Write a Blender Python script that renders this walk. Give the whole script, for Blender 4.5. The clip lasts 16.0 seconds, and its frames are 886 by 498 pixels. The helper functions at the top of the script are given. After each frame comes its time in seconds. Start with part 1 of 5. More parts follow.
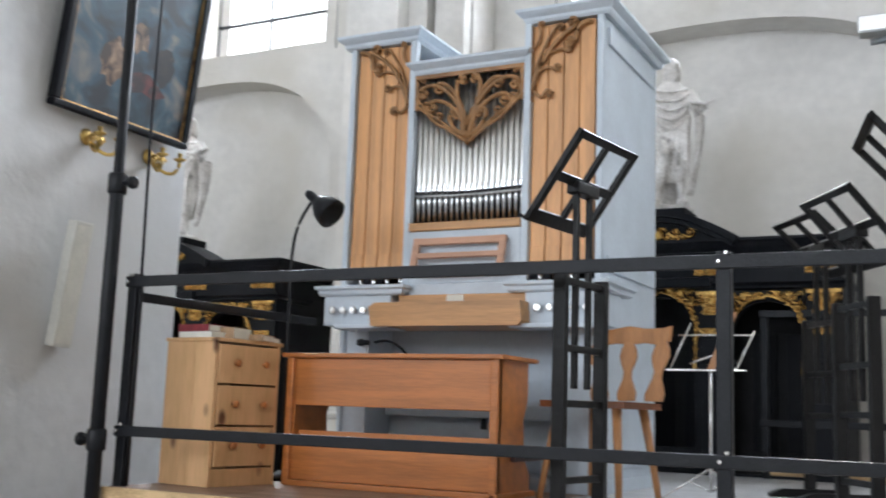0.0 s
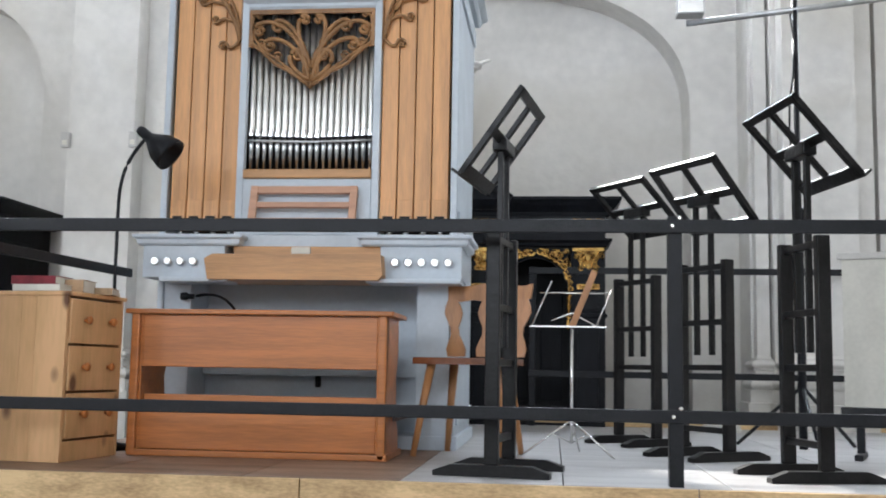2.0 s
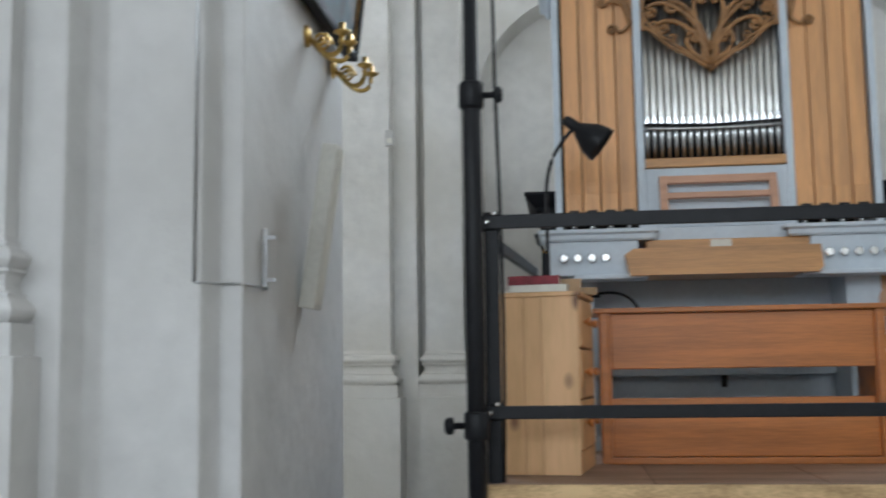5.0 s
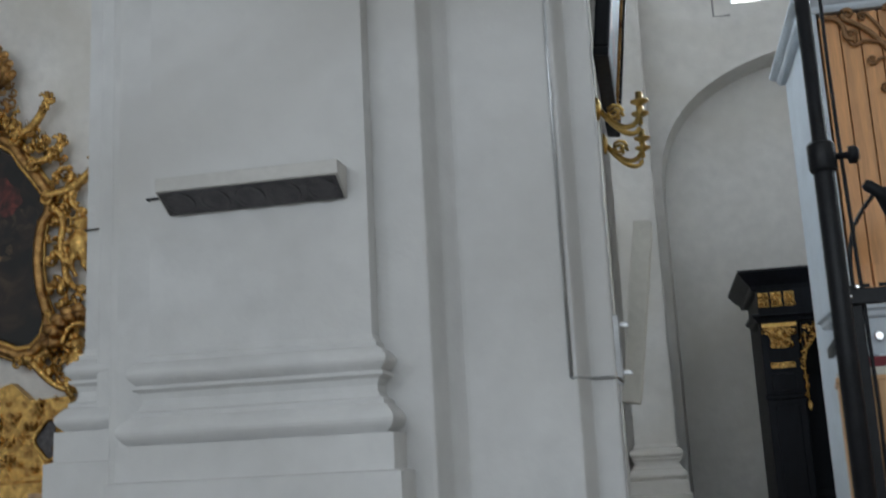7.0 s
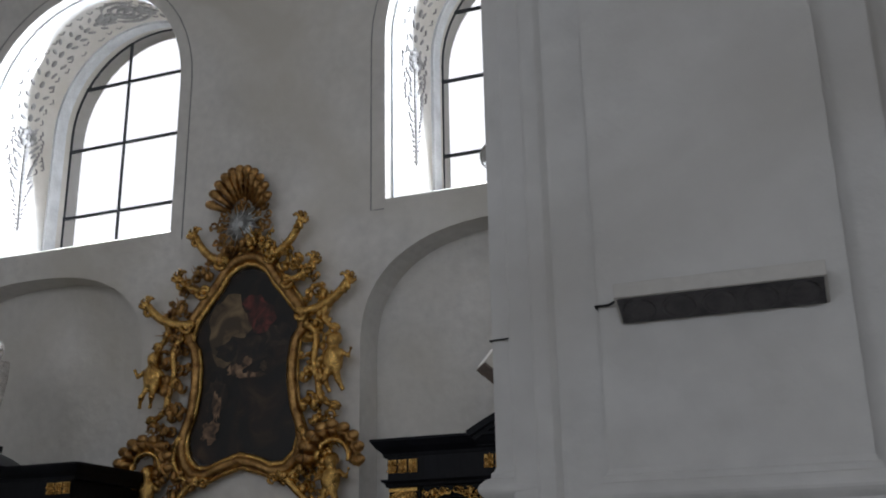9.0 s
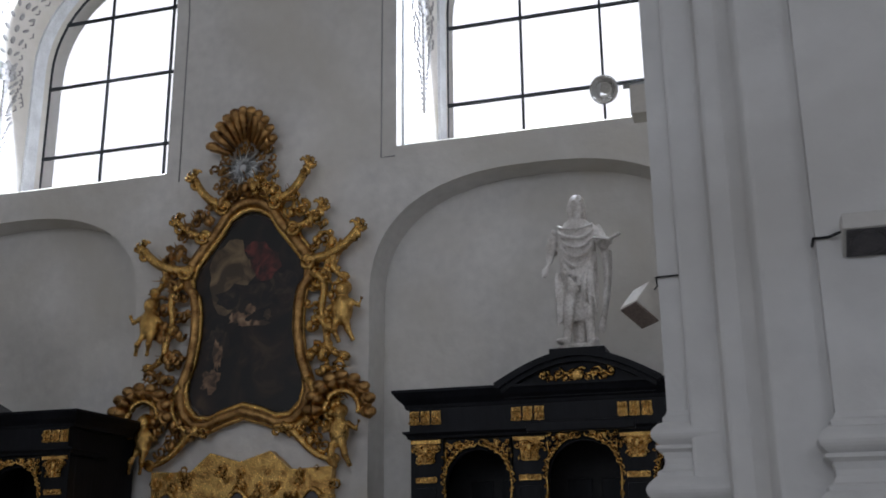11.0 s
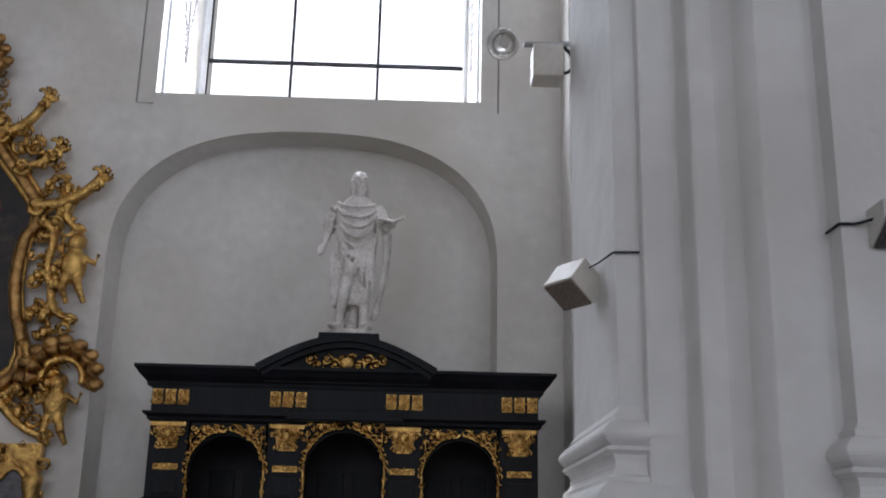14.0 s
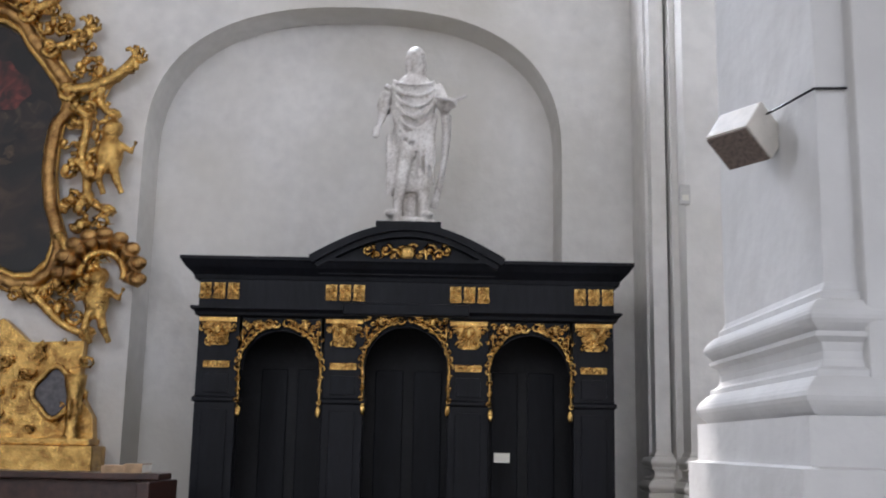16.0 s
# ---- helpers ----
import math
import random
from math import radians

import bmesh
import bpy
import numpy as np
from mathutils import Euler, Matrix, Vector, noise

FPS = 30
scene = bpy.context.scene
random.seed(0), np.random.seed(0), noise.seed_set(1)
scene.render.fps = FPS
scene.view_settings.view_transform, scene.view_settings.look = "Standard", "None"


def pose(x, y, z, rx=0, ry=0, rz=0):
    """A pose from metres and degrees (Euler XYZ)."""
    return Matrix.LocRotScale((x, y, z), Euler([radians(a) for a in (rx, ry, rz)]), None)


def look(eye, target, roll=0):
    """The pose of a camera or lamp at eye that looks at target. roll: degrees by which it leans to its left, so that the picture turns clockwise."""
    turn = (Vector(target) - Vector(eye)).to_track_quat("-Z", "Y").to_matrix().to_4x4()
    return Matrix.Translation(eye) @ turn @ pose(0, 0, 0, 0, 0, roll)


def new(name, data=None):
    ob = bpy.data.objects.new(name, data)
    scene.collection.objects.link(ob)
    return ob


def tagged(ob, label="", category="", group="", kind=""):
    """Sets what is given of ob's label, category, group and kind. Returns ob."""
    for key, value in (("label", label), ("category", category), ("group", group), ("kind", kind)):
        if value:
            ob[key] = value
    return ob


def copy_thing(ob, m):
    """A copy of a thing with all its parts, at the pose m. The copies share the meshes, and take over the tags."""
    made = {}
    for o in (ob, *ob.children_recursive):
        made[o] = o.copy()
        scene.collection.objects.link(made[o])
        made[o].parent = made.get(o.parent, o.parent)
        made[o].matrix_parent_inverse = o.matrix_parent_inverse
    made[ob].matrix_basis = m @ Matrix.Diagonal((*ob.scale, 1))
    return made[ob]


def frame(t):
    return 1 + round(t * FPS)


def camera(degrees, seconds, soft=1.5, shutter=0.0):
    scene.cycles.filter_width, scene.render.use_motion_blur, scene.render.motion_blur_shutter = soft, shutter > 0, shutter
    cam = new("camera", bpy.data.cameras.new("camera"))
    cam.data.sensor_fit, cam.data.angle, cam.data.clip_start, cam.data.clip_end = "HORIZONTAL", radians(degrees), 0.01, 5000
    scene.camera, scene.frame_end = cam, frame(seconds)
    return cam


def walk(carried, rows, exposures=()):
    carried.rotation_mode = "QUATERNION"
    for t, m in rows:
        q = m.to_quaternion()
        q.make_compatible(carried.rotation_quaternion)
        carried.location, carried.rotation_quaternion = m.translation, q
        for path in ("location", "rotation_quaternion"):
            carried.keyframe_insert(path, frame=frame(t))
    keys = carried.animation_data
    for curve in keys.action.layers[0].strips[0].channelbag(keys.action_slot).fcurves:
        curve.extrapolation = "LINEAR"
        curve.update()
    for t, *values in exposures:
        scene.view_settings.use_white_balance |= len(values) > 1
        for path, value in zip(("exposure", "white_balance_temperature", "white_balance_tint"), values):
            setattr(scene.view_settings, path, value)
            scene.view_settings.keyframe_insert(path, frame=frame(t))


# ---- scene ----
cam = camera(45.7, 16.0, soft=1.8, shutter=0.4)
PATH = [
    (0, (5.024, 1.378, 1.72), (4.113, 3.131, 2.026), 2.0),
    (0.5, (4.669, 1.2, 1.731), (4.027, 3.075, 1.998), 1.9),
    (1, (4.355, 1.22, 1.711), (3.819, 3.131, 1.96), 0.8),
    (1.5, (4.041, 1.232, 1.737), (3.635, 3.177, 1.969), 1.0),
    (2, (3.757, 1.176, 1.74), (3.548, 3.152, 1.967), 1.0),
    (2.5, (3.455, 1.114, 1.744), (3.343, 3.099, 1.964), 1.7),
    (3, (3.12, 1.149, 1.73), (3.018, 3.135, 1.938), -0.9),
    (3.5, (2.82, 1.179, 1.748), (2.72, 3.163, 1.976), 0.4),
    (4, (2.455, 1.112, 1.742), (2.472, 3.093, 2.015), 0.1),
    (4.5, (2.109, 1.14, 1.728), (2.037, 3.121, 1.996), 1.9),
    (5, (1.716, 1.249, 1.744), (1.478, 3.222, 1.97), -0.8),
    (5.2, (1.592, 1.275, 1.749), (1.311, 3.243, 1.964), 0.6),
    (7.3, (0.659, 1.469, 1.8), (0.288, 3.37, 2.297), -3.2),
    (7.5, (0.576, 1.43, 1.795), (0.251, 3.321, 2.361), -3.6),
    (8, (0.337, 1.415, 1.845), (-0.079, 3.25, 2.523), -3.2),
    (8.5, (0.132, 1.408, 1.83), (-0.424, 3.187, 2.554), -4.2),
    (9, (-0.068, 1.429, 1.847), (-0.718, 3.212, 2.479), -1.1),
    (9.2, (-0.152, 1.416, 1.845), (-0.765, 3.213, 2.471), -0.5),
    (11.3, (-0.924, 1.465, 1.835), (-1.441, 3.315, 2.39), -0.5),
    (11.5, (-1.002, 1.466, 1.843), (-1.464, 3.325, 2.417), 0.3),
    (12, (-1.137, 1.512, 1.843), (-1.569, 3.365, 2.461), 2.1),
    (12.5, (-1.251, 1.666, 1.859), (-1.562, 3.544, 2.473), -0.8),
    (13, (-1.347, 1.795, 1.857), (-1.518, 3.706, 2.422), -0.7),
    (13.5, (-1.491, 1.85, 1.873), (-1.516, 3.754, 2.484), -1.1),
    (14, (-1.579, 1.96, 1.873), (-1.539, 3.882, 2.425), 1.3),
    (14.5, (-1.625, 2.126, 1.875), (-1.645, 4.055, 2.401), -1.1),
    (15, (-1.664, 2.29, 1.886), (-1.652, 4.233, 2.362), -1.5),
    (15.5, (-1.734, 2.415, 1.884), (-1.704, 4.368, 2.314), 0.1),
    (16, (-1.831, 2.536, 1.898), (-1.835, 4.502, 2.266), 1.1),
]
walk(cam, [(t, look(eye, target, roll)) for t, eye, target, roll in PATH],
     exposures=[(0, 0.42, 6350, 12), (4.0, 0.48, 6350, 11), (5.0, 0.0, 6250, 8), (7.5, -0.5, 6250, 9), (8.5, -0.75, 6350, 13), (9.0, -1.35, 6500, 14), (11.5, -1.18, 6300, 16), (12.0, -1.32, 6300, 16), (12.5, -1.12, 6300, 16), (13.5, -0.9, 6350, 17), (14.5, -0.5, 6350, 18), (16.0, 0.05, 6350, 18)])

# ---- world, sun, added area lights ----
GROUND = 0.30
world = bpy.data.worlds.new("world")
scene.world = world
world.use_nodes = True
wn = world.node_tree
sky = wn.nodes.new("ShaderNodeTexSky")
sky.sky_type = "NISHITA"
sky.sun_disc = False
SUN_DIR = Vector((0.38, -1.0, -0.95)).normalized()
sky.sun_elevation = math.asin(-SUN_DIR.z)
sky.sun_rotation = math.atan2(-SUN_DIR.x, -SUN_DIR.y)
wn.links.new(sky.outputs[0], wn.nodes["Background"].inputs[0])
wn.nodes["Background"].inputs[1].default_value = 0.15

sun_data = bpy.data.lights.new("sun", "SUN")
sun_data.energy, sun_data.angle, sun_data.color = 5.0, radians(0.6), (1.0, 0.95, 0.86)
sun = new("sun", sun_data)
sun.matrix_world = look((0, 0, 30), Vector((0, 0, 30)) + SUN_DIR)


def added_area_light(x, y, z, w, h, towards, watts, colour=(0.80, 0.90, 1.0)):
    d = bpy.data.lights.new("added_area_light", "AREA")
    d.shape, d.size, d.size_y, d.energy, d.color = "RECTANGLE", w, h, watts, colour
    ob = new("added_area_light", d)
    ob.matrix_world = look((x, y, z), towards)
    return ob


WINDOW_X = (-7.75, -2.50, 3.06, 8.4)
# area lamps added inside the north window openings to strengthen their daylight
for wx in WINDOW_X:
    added_area_light(wx, 11.10, 7.3, 2.2, 2.4, (wx, 0.0, 4.2), 440)
# added fill from the unseen south side, where no windows are built
for wx in (-9.0, -2.0, 5.0):
    added_area_light(wx, -15.6, 7.4, 4.0, 6.0, (wx, 6.0, 3.6), 560, (0.84, 0.92, 1.0))

# ---- materials ----


def mat(name, base, rough=0.6, metal=0.0, vary=0.12, scale=3.0, bump=0.0, bump_scale=40.0, second=None, stretch=(1, 1, 1), spec=None, per_object=0.0, detail=6.0):
    m = bpy.data.materials.new(name)
    m.use_nodes = True
    t, l = m.node_tree.nodes, m.node_tree.links
    b = t["Principled BSDF"]
    b.inputs["Roughness"].default_value, b.inputs["Metallic"].default_value = rough, metal
    if spec is not None:
        b.inputs["Specular IOR Level"].default_value = spec
    co = t.new("ShaderNodeTexCoord")
    mp = t.new("ShaderNodeMapping")
    mp.inputs["Scale"].default_value = stretch
    l.new(co.outputs["Object"], mp.inputs["Vector"])
    n1 = t.new("ShaderNodeTexNoise")
    n1.inputs["Scale"].default_value, n1.inputs["Detail"].default_value = scale, detail
    n2 = t.new("ShaderNodeTexNoise")
    n2.inputs["Scale"].default_value, n2.inputs["Detail"].default_value = scale * 9, 4.0
    for n in (n1, n2):
        l.new(mp.outputs[0], n.inputs["Vector"])
    mixn = t.new("ShaderNodeMix")
    mixn.data_type = "FLOAT"
    mixn.inputs[0].default_value = 0.35
    l.new(n1.outputs[0], mixn.inputs[2])
    l.new(n2.outputs[0], mixn.inputs[3])
    ramp = t.new("ShaderNodeValToRGB")
    lo = second or tuple(c * (1 - 2 * vary) for c in base)
    hi = tuple(min(1.0, c * (1 + vary)) for c in base)
    ramp.color_ramp.elements[0].position, ramp.color_ramp.elements[0].color = 0.33, (*lo, 1)
    ramp.color_ramp.elements[1].position, ramp.color_ramp.elements[1].color = 0.62, (*hi, 1)
    l.new(mixn.outputs[0], ramp.inputs[0])
    out = ramp.outputs[0]
    if per_object:
        info = t.new("ShaderNodeObjectInfo")
        mr = t.new("ShaderNodeMapRange")
        mr.inputs[3].default_value, mr.inputs[4].default_value = 1 - per_object, 1 + per_object
        l.new(info.outputs["Random"], mr.inputs[0])
        hsv = t.new("ShaderNodeHueSaturation")
        l.new(mr.outputs[0], hsv.inputs["Value"])
        l.new(out, hsv.inputs["Color"])
        out = hsv.outputs[0]
    l.new(out, b.inputs["Base Color"])
    if bump:
        n3 = t.new("ShaderNodeTexNoise")
        n3.inputs["Scale"].default_value, n3.inputs["Detail"].default_value = bump_scale, 5.0
        l.new(mp.outputs[0], n3.inputs["Vector"])
        bp = t.new("ShaderNodeBump")
        bp.inputs["Strength"].default_value, bp.inputs["Distance"].default_value = bump, 0.02
        l.new(n3.outputs[0], bp.inputs["Height"])
        l.new(bp.outputs[0], b.inputs["Normal"])
    return m


def plaster_material(name, base, stain):
    """Old limewash: broad grey-ochre stains, fine grain and a slightly wavy surface."""
    m = mat(name, base, 0.9, 0, 0.075, 1.1, 0.5, 7.0, spec=0.2)
    t, l = m.node_tree.nodes, m.node_tree.links
    b = t["Principled BSDF"]
    old = b.inputs["Base Color"].links[0].from_socket
    co = t.new("ShaderNodeTexCoord")
    n = t.new("ShaderNodeTexNoise")
    n.inputs["Scale"].default_value, n.inputs["Detail"].default_value, n.inputs["Distortion"].default_value = 0.55, 8.0, 0.8
    l.new(co.outputs["Object"], n.inputs["Vector"])
    r = t.new("ShaderNodeValToRGB")
    r.color_ramp.elements[0].position, r.color_ramp.elements[1].position = 0.42, 0.68
    l.new(n.outputs[0], r.inputs[0])
    mx = t.new("ShaderNodeMix")
    mx.data_type = "RGBA"
    mx.inputs[7].default_value = (*stain, 1)
    l.new(r.outputs[0], mx.inputs[0])
    l.new(old, mx.inputs[6])
    l.new(mx.outputs[2], b.inputs["Base Color"])
    return m


PLASTER = plaster_material("limewashed_plaster", (0.74, 0.715, 0.68), (0.62, 0.585, 0.525))
NICHE = plaster_material("niche_plaster", (0.75, 0.70, 0.61), (0.64, 0.58, 0.47))
PIER = plaster_material("pier_plaster", (0.69, 0.685, 0.68), (0.57, 0.555, 0.535))
STUCCO = mat("white_stucco", (0.74, 0.76, 0.78), 0.85, 0, 0.1, 5, 0.3, 30)
# stucco greyed down so that the colour carries the shade of the relief
SHADOWY = mat("stucco_relief_shade", (0.36, 0.35, 0.34), 0.85, 0, 0.1, 8, 0.4, 60)
FLOOR = mat("stone_floor", (0.36, 0.34, 0.31), 0.6, 0, 0.15, 2, 0.2, 20)
BLACKWOOD = mat("ebonised_wood", (0.006, 0.0065, 0.009), 0.48, 0, 0.3, 4, 0.1, 30, stretch=(1, 1, 0.2), spec=0.16)
DEEPWOOD = mat("dark_panel_wood", (0.008, 0.008, 0.009), 0.55, 0, 0.3, 4, 0.1, 30, spec=0.25)
BROWNWOOD = mat("dark_brown_pew_wood", (0.055, 0.022, 0.015), 0.35, 0, 0.3, 3, 0.1, 30)
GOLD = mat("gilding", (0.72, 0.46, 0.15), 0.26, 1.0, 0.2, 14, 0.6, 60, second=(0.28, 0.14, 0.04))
DARKGOLD = mat("dark_gilding", (0.46, 0.27, 0.10), 0.28, 1.0, 0.25, 12, 0.6, 45, second=(0.10, 0.04, 0.015))
# the darker second tone puts shade of folds and recesses into the plaster colour
MARBLE = mat("white_plaster_statue", (0.74, 0.71, 0.68), 0.55, 0, 0.12, 6, 0.25, 30, second=(0.36, 0.32, 0.28))
CASEPAINT = mat("pale_blue_grey_paint", (0.60, 0.66, 0.72), 0.5, 0, 0.05, 4, 0.06, 30)
PIPEWOOD = mat("oiled_larch_pipe_wood", (0.72, 0.36, 0.14), 0.42, 0, 0.14, 3.5, 0.06, 30, stretch=(6, 6, 0.35), per_object=0.08)
CARVEWOOD = mat("carved_oak", (0.34, 0.17, 0.065), 0.5, 0, 0.25, 10, 0.2, 60)
BENCHWOOD = mat("varnished_pine", (0.50, 0.17, 0.04), 0.33, 0, 0.16, 2.6, 0.05, 30, stretch=(0.5, 5, 7))
DESKWOOD = mat("music_desk_beech", (0.58, 0.33, 0.22), 0.5, 0, 0.1, 3, 0.05, 30, stretch=(0.5, 5, 7))
LIDWOOD = mat("key_lid_larch", (0.56, 0.29, 0.11), 0.42, 0, 0.14, 3, 0.05, 30, stretch=(0.5, 5, 7))
CHAIRWOOD = mat("beech_chair_wood", (0.46, 0.21, 0.08), 0.35, 0, 0.16, 4, 0.05, 30, stretch=(5, 5, 0.6))
SEATWOOD = mat("dark_chair_seat", (0.20, 0.07, 0.03), 0.25, 0, 0.2, 4, 0.05, 30)
PIPEMETAL = mat("tin_organ_pipe", (0.90, 0.89, 0.86), 0.34, 1.0, 0.05, 6)
PIPEFOOT = mat("tin_pipe_foot", (0.62, 0.63, 0.64), 0.22, 1.0, 0.1, 6)
# flat black that stands in for the shade inside hollows and openings
INNER_SHADE = mat("painted_inner_shade", (0.02, 0.02, 0.02), 0.8, 0, 0.1, 5)
BLACKSTEEL = mat("black_powder_coated_steel", (0.010, 0.0105, 0.013), 0.42, 0.0, 0.2, 10, 0.08, 80, spec=0.25)
BLACKSTAND = mat("black_stained_stand_wood", (0.010, 0.009, 0.009), 0.32, 0, 0.3, 6, 0.1, 40, per_object=0.2, spec=0.25)
CHROME = mat("chromed_steel", (0.78, 0.77, 0.75), 0.22, 1.0, 0.06, 12)
STEEL = mat("zinc_steel", (0.55, 0.56, 0.57), 0.35, 1.0, 0.1, 12)
OSB = mat("osb_board", (0.60, 0.42, 0.22), 0.6, 0, 0.25, 9, 0.3, 25, second=(0.33, 0.20, 0.09), stretch=(0.5, 1, 1.4))
STAGE = mat("grey_stage_boards", (0.40, 0.39, 0.385), 0.45, 0, 0.12, 3, 0.1, 30, stretch=(0.4, 3, 1), per_object=0.08)
STAGEBROWN = mat("worn_brown_boards", (0.24, 0.15, 0.10), 0.5, 0, 0.25, 3, 0.15, 30, stretch=(0.4, 3, 1), per_object=0.12)
CASING = mat("white_enamel_casing", (0.55, 0.53, 0.50), 0.45, 0, 0.06, 5)
SPEAKERWOOD = mat("beige_speaker_cabinet", (0.62, 0.58, 0.52), 0.5, 0, 0.08, 6)
MESHGREY = mat("brown_speaker_grille", (0.16, 0.12, 0.10), 0.7, 0, 0.3, 120)
HEATDARK = mat("heater_grille", (0.10, 0.095, 0.10), 0.4, 0.6, 0.2, 30)
PAPER = mat("paper", (0.74, 0.71, 0.63), 0.8, 0, 0.06, 8)
REDCLOTH = mat("red_book_cloth", (0.22, 0.018, 0.028), 0.6, 0, 0.2, 20)
TANCLOTH = mat("tan_book_cover", (0.42, 0.27, 0.15), 0.6, 0, 0.2, 20)
BRASS = mat("aged_brass", (0.62, 0.42, 0.14), 0.32, 1.0, 0.2, 18)
LEADING = mat("window_iron", (0.03, 0.035, 0.04), 0.5, 0.3, 0.2, 10)
CLOTH = mat("off_white_cloth", (0.66, 0.64, 0.58), 0.9, 0, 0.06, 5, 0.2, 12)


def knotty_pine():
    m = mat("knotty_pine", (0.66, 0.39, 0.195), 0.45, 0, 0.14, 2.4, 0.05, 30, second=(0.55, 0.32, 0.135), stretch=(2.5, 2.5, 0.35))
    t, l = m.node_tree.nodes, m.node_tree.links
    b = t["Principled BSDF"]
    old = b.inputs["Base Color"].links[0].from_socket
    co = t.new("ShaderNodeTexCoord")
    mp = t.new("ShaderNodeMapping")
    mp.inputs["Scale"].default_value = (1, 1, 0.6)
    l.new(co.outputs["Object"], mp.inputs[0])
    v = t.new("ShaderNodeTexVoronoi")
    v.inputs["Scale"].default_value = 7.0
    l.new(mp.outputs[0], v.inputs["Vector"])
    r = t.new("ShaderNodeValToRGB")
    r.color_ramp.elements[0].position, r.color_ramp.elements[0].color = 0.10, (1, 1, 1, 1)
    r.color_ramp.elements[1].position, r.color_ramp.elements[1].color = 0.22, (0, 0, 0, 1)
    l.new(v.outputs["Distance"], r.inputs[0])
    mx = t.new("ShaderNodeMix")
    mx.data_type = "RGBA"
    mx.inputs[7].default_value = (0.17, 0.07, 0.03, 1)
    l.new(r.outputs[0], mx.inputs[0])
    l.new(old, mx.inputs[6])
    l.new(mx.outputs[2], b.inputs["Base Color"])
    return m


PINE = knotty_pine()


def old_painting(name, lights, mid, dark, scale):
    """A darkened oil painting: cloudy patches of colour on a brown-black ground."""
    m = bpy.data.materials.new(name)
    m.use_nodes = True
    t, l = m.node_tree.nodes, m.node_tree.links
    b = t["Principled BSDF"]
    b.inputs["Roughness"].default_value = 0.5
    co = t.new("ShaderNodeTexCoord")
    n = t.new("ShaderNodeTexNoise")
    n.inputs["Scale"].default_value, n.inputs["Detail"].default_value, n.inputs["Distortion"].default_value = scale, 5.0, 1.2
    l.new(co.outputs["Object"], n.inputs["Vector"])
    r = t.new("ShaderNodeValToRGB")
    e = r.color_ramp.elements
    e[0].position, e[0].color = 0.42, (*dark, 1)
    e[1].position, e[1].color = 0.72, (*lights, 1)
    k = e.new(0.56)
    k.color = (*mid, 1)
    l.new(n.outputs[0], r.inputs[0])
    l.new(r.outputs[0], b.inputs["Base Color"])
    return m


CANVAS = old_painting("altar_oil_painting", (0.07, 0.042, 0.026), (0.022, 0.013, 0.010), (0.006, 0.006, 0.006), 2.6)
CANVAS_SKY = old_painting("painted_glow", (0.27, 0.19, 0.10), (0.17, 0.115, 0.06), (0.06, 0.04, 0.024), 3.5)
CANVAS_RED = old_painting("painted_red_robe", (0.20, 0.04, 0.032), (0.10, 0.02, 0.018), (0.03, 0.012, 0.01), 6)
CANVAS_BROWN = old_painting("painted_brown_robe", (0.07, 0.045, 0.03), (0.025, 0.016, 0.013), (0.01, 0.009, 0.009), 6)
CANVAS_FLESH = old_painting("painted_pale_patch", (0.38, 0.25, 0.15), (0.22, 0.13, 0.075), (0.05, 0.03, 0.02), 8)
CANVAS_BLUE = old_painting("blue_oil_painting", (0.20, 0.17, 0.15), (0.035, 0.075, 0.10), (0.015, 0.02, 0.028), 3.0)

GLASS = bpy.data.materials.new("window_glass")
GLASS.use_nodes = True
gb = GLASS.node_tree.nodes["Principled BSDF"]
gb.inputs["Transmission Weight"].default_value, gb.inputs["Roughness"].default_value, gb.inputs["IOR"].default_value = 1.0, 0.0, 1.02

# ---- mesh helpers ----


def box(bm, x0, x1, y0, y1, z0, z1, bev=0.0, m=None):
    r = bmesh.ops.create_cube(bm, size=1)
    vs = r["verts"]
    for v in vs:
        v.co = Vector((x0 + (v.co.x + 0.5) * (x1 - x0), y0 + (v.co.y + 0.5) * (y1 - y0), z0 + (v.co.z + 0.5) * (z1 - z0)))
    if bev:
        es = list({e for v in vs for e in v.link_edges})
        r = bmesh.ops.bevel(bm, geom=es, offset=bev, segments=2, affect="EDGES", profile=0.6)
        vs = list({v for f in r["faces"] for v in f.verts} | {v for v in vs if v.is_valid})
    if m is not None:
        bmesh.ops.transform(bm, matrix=m, verts=vs)
    return bm


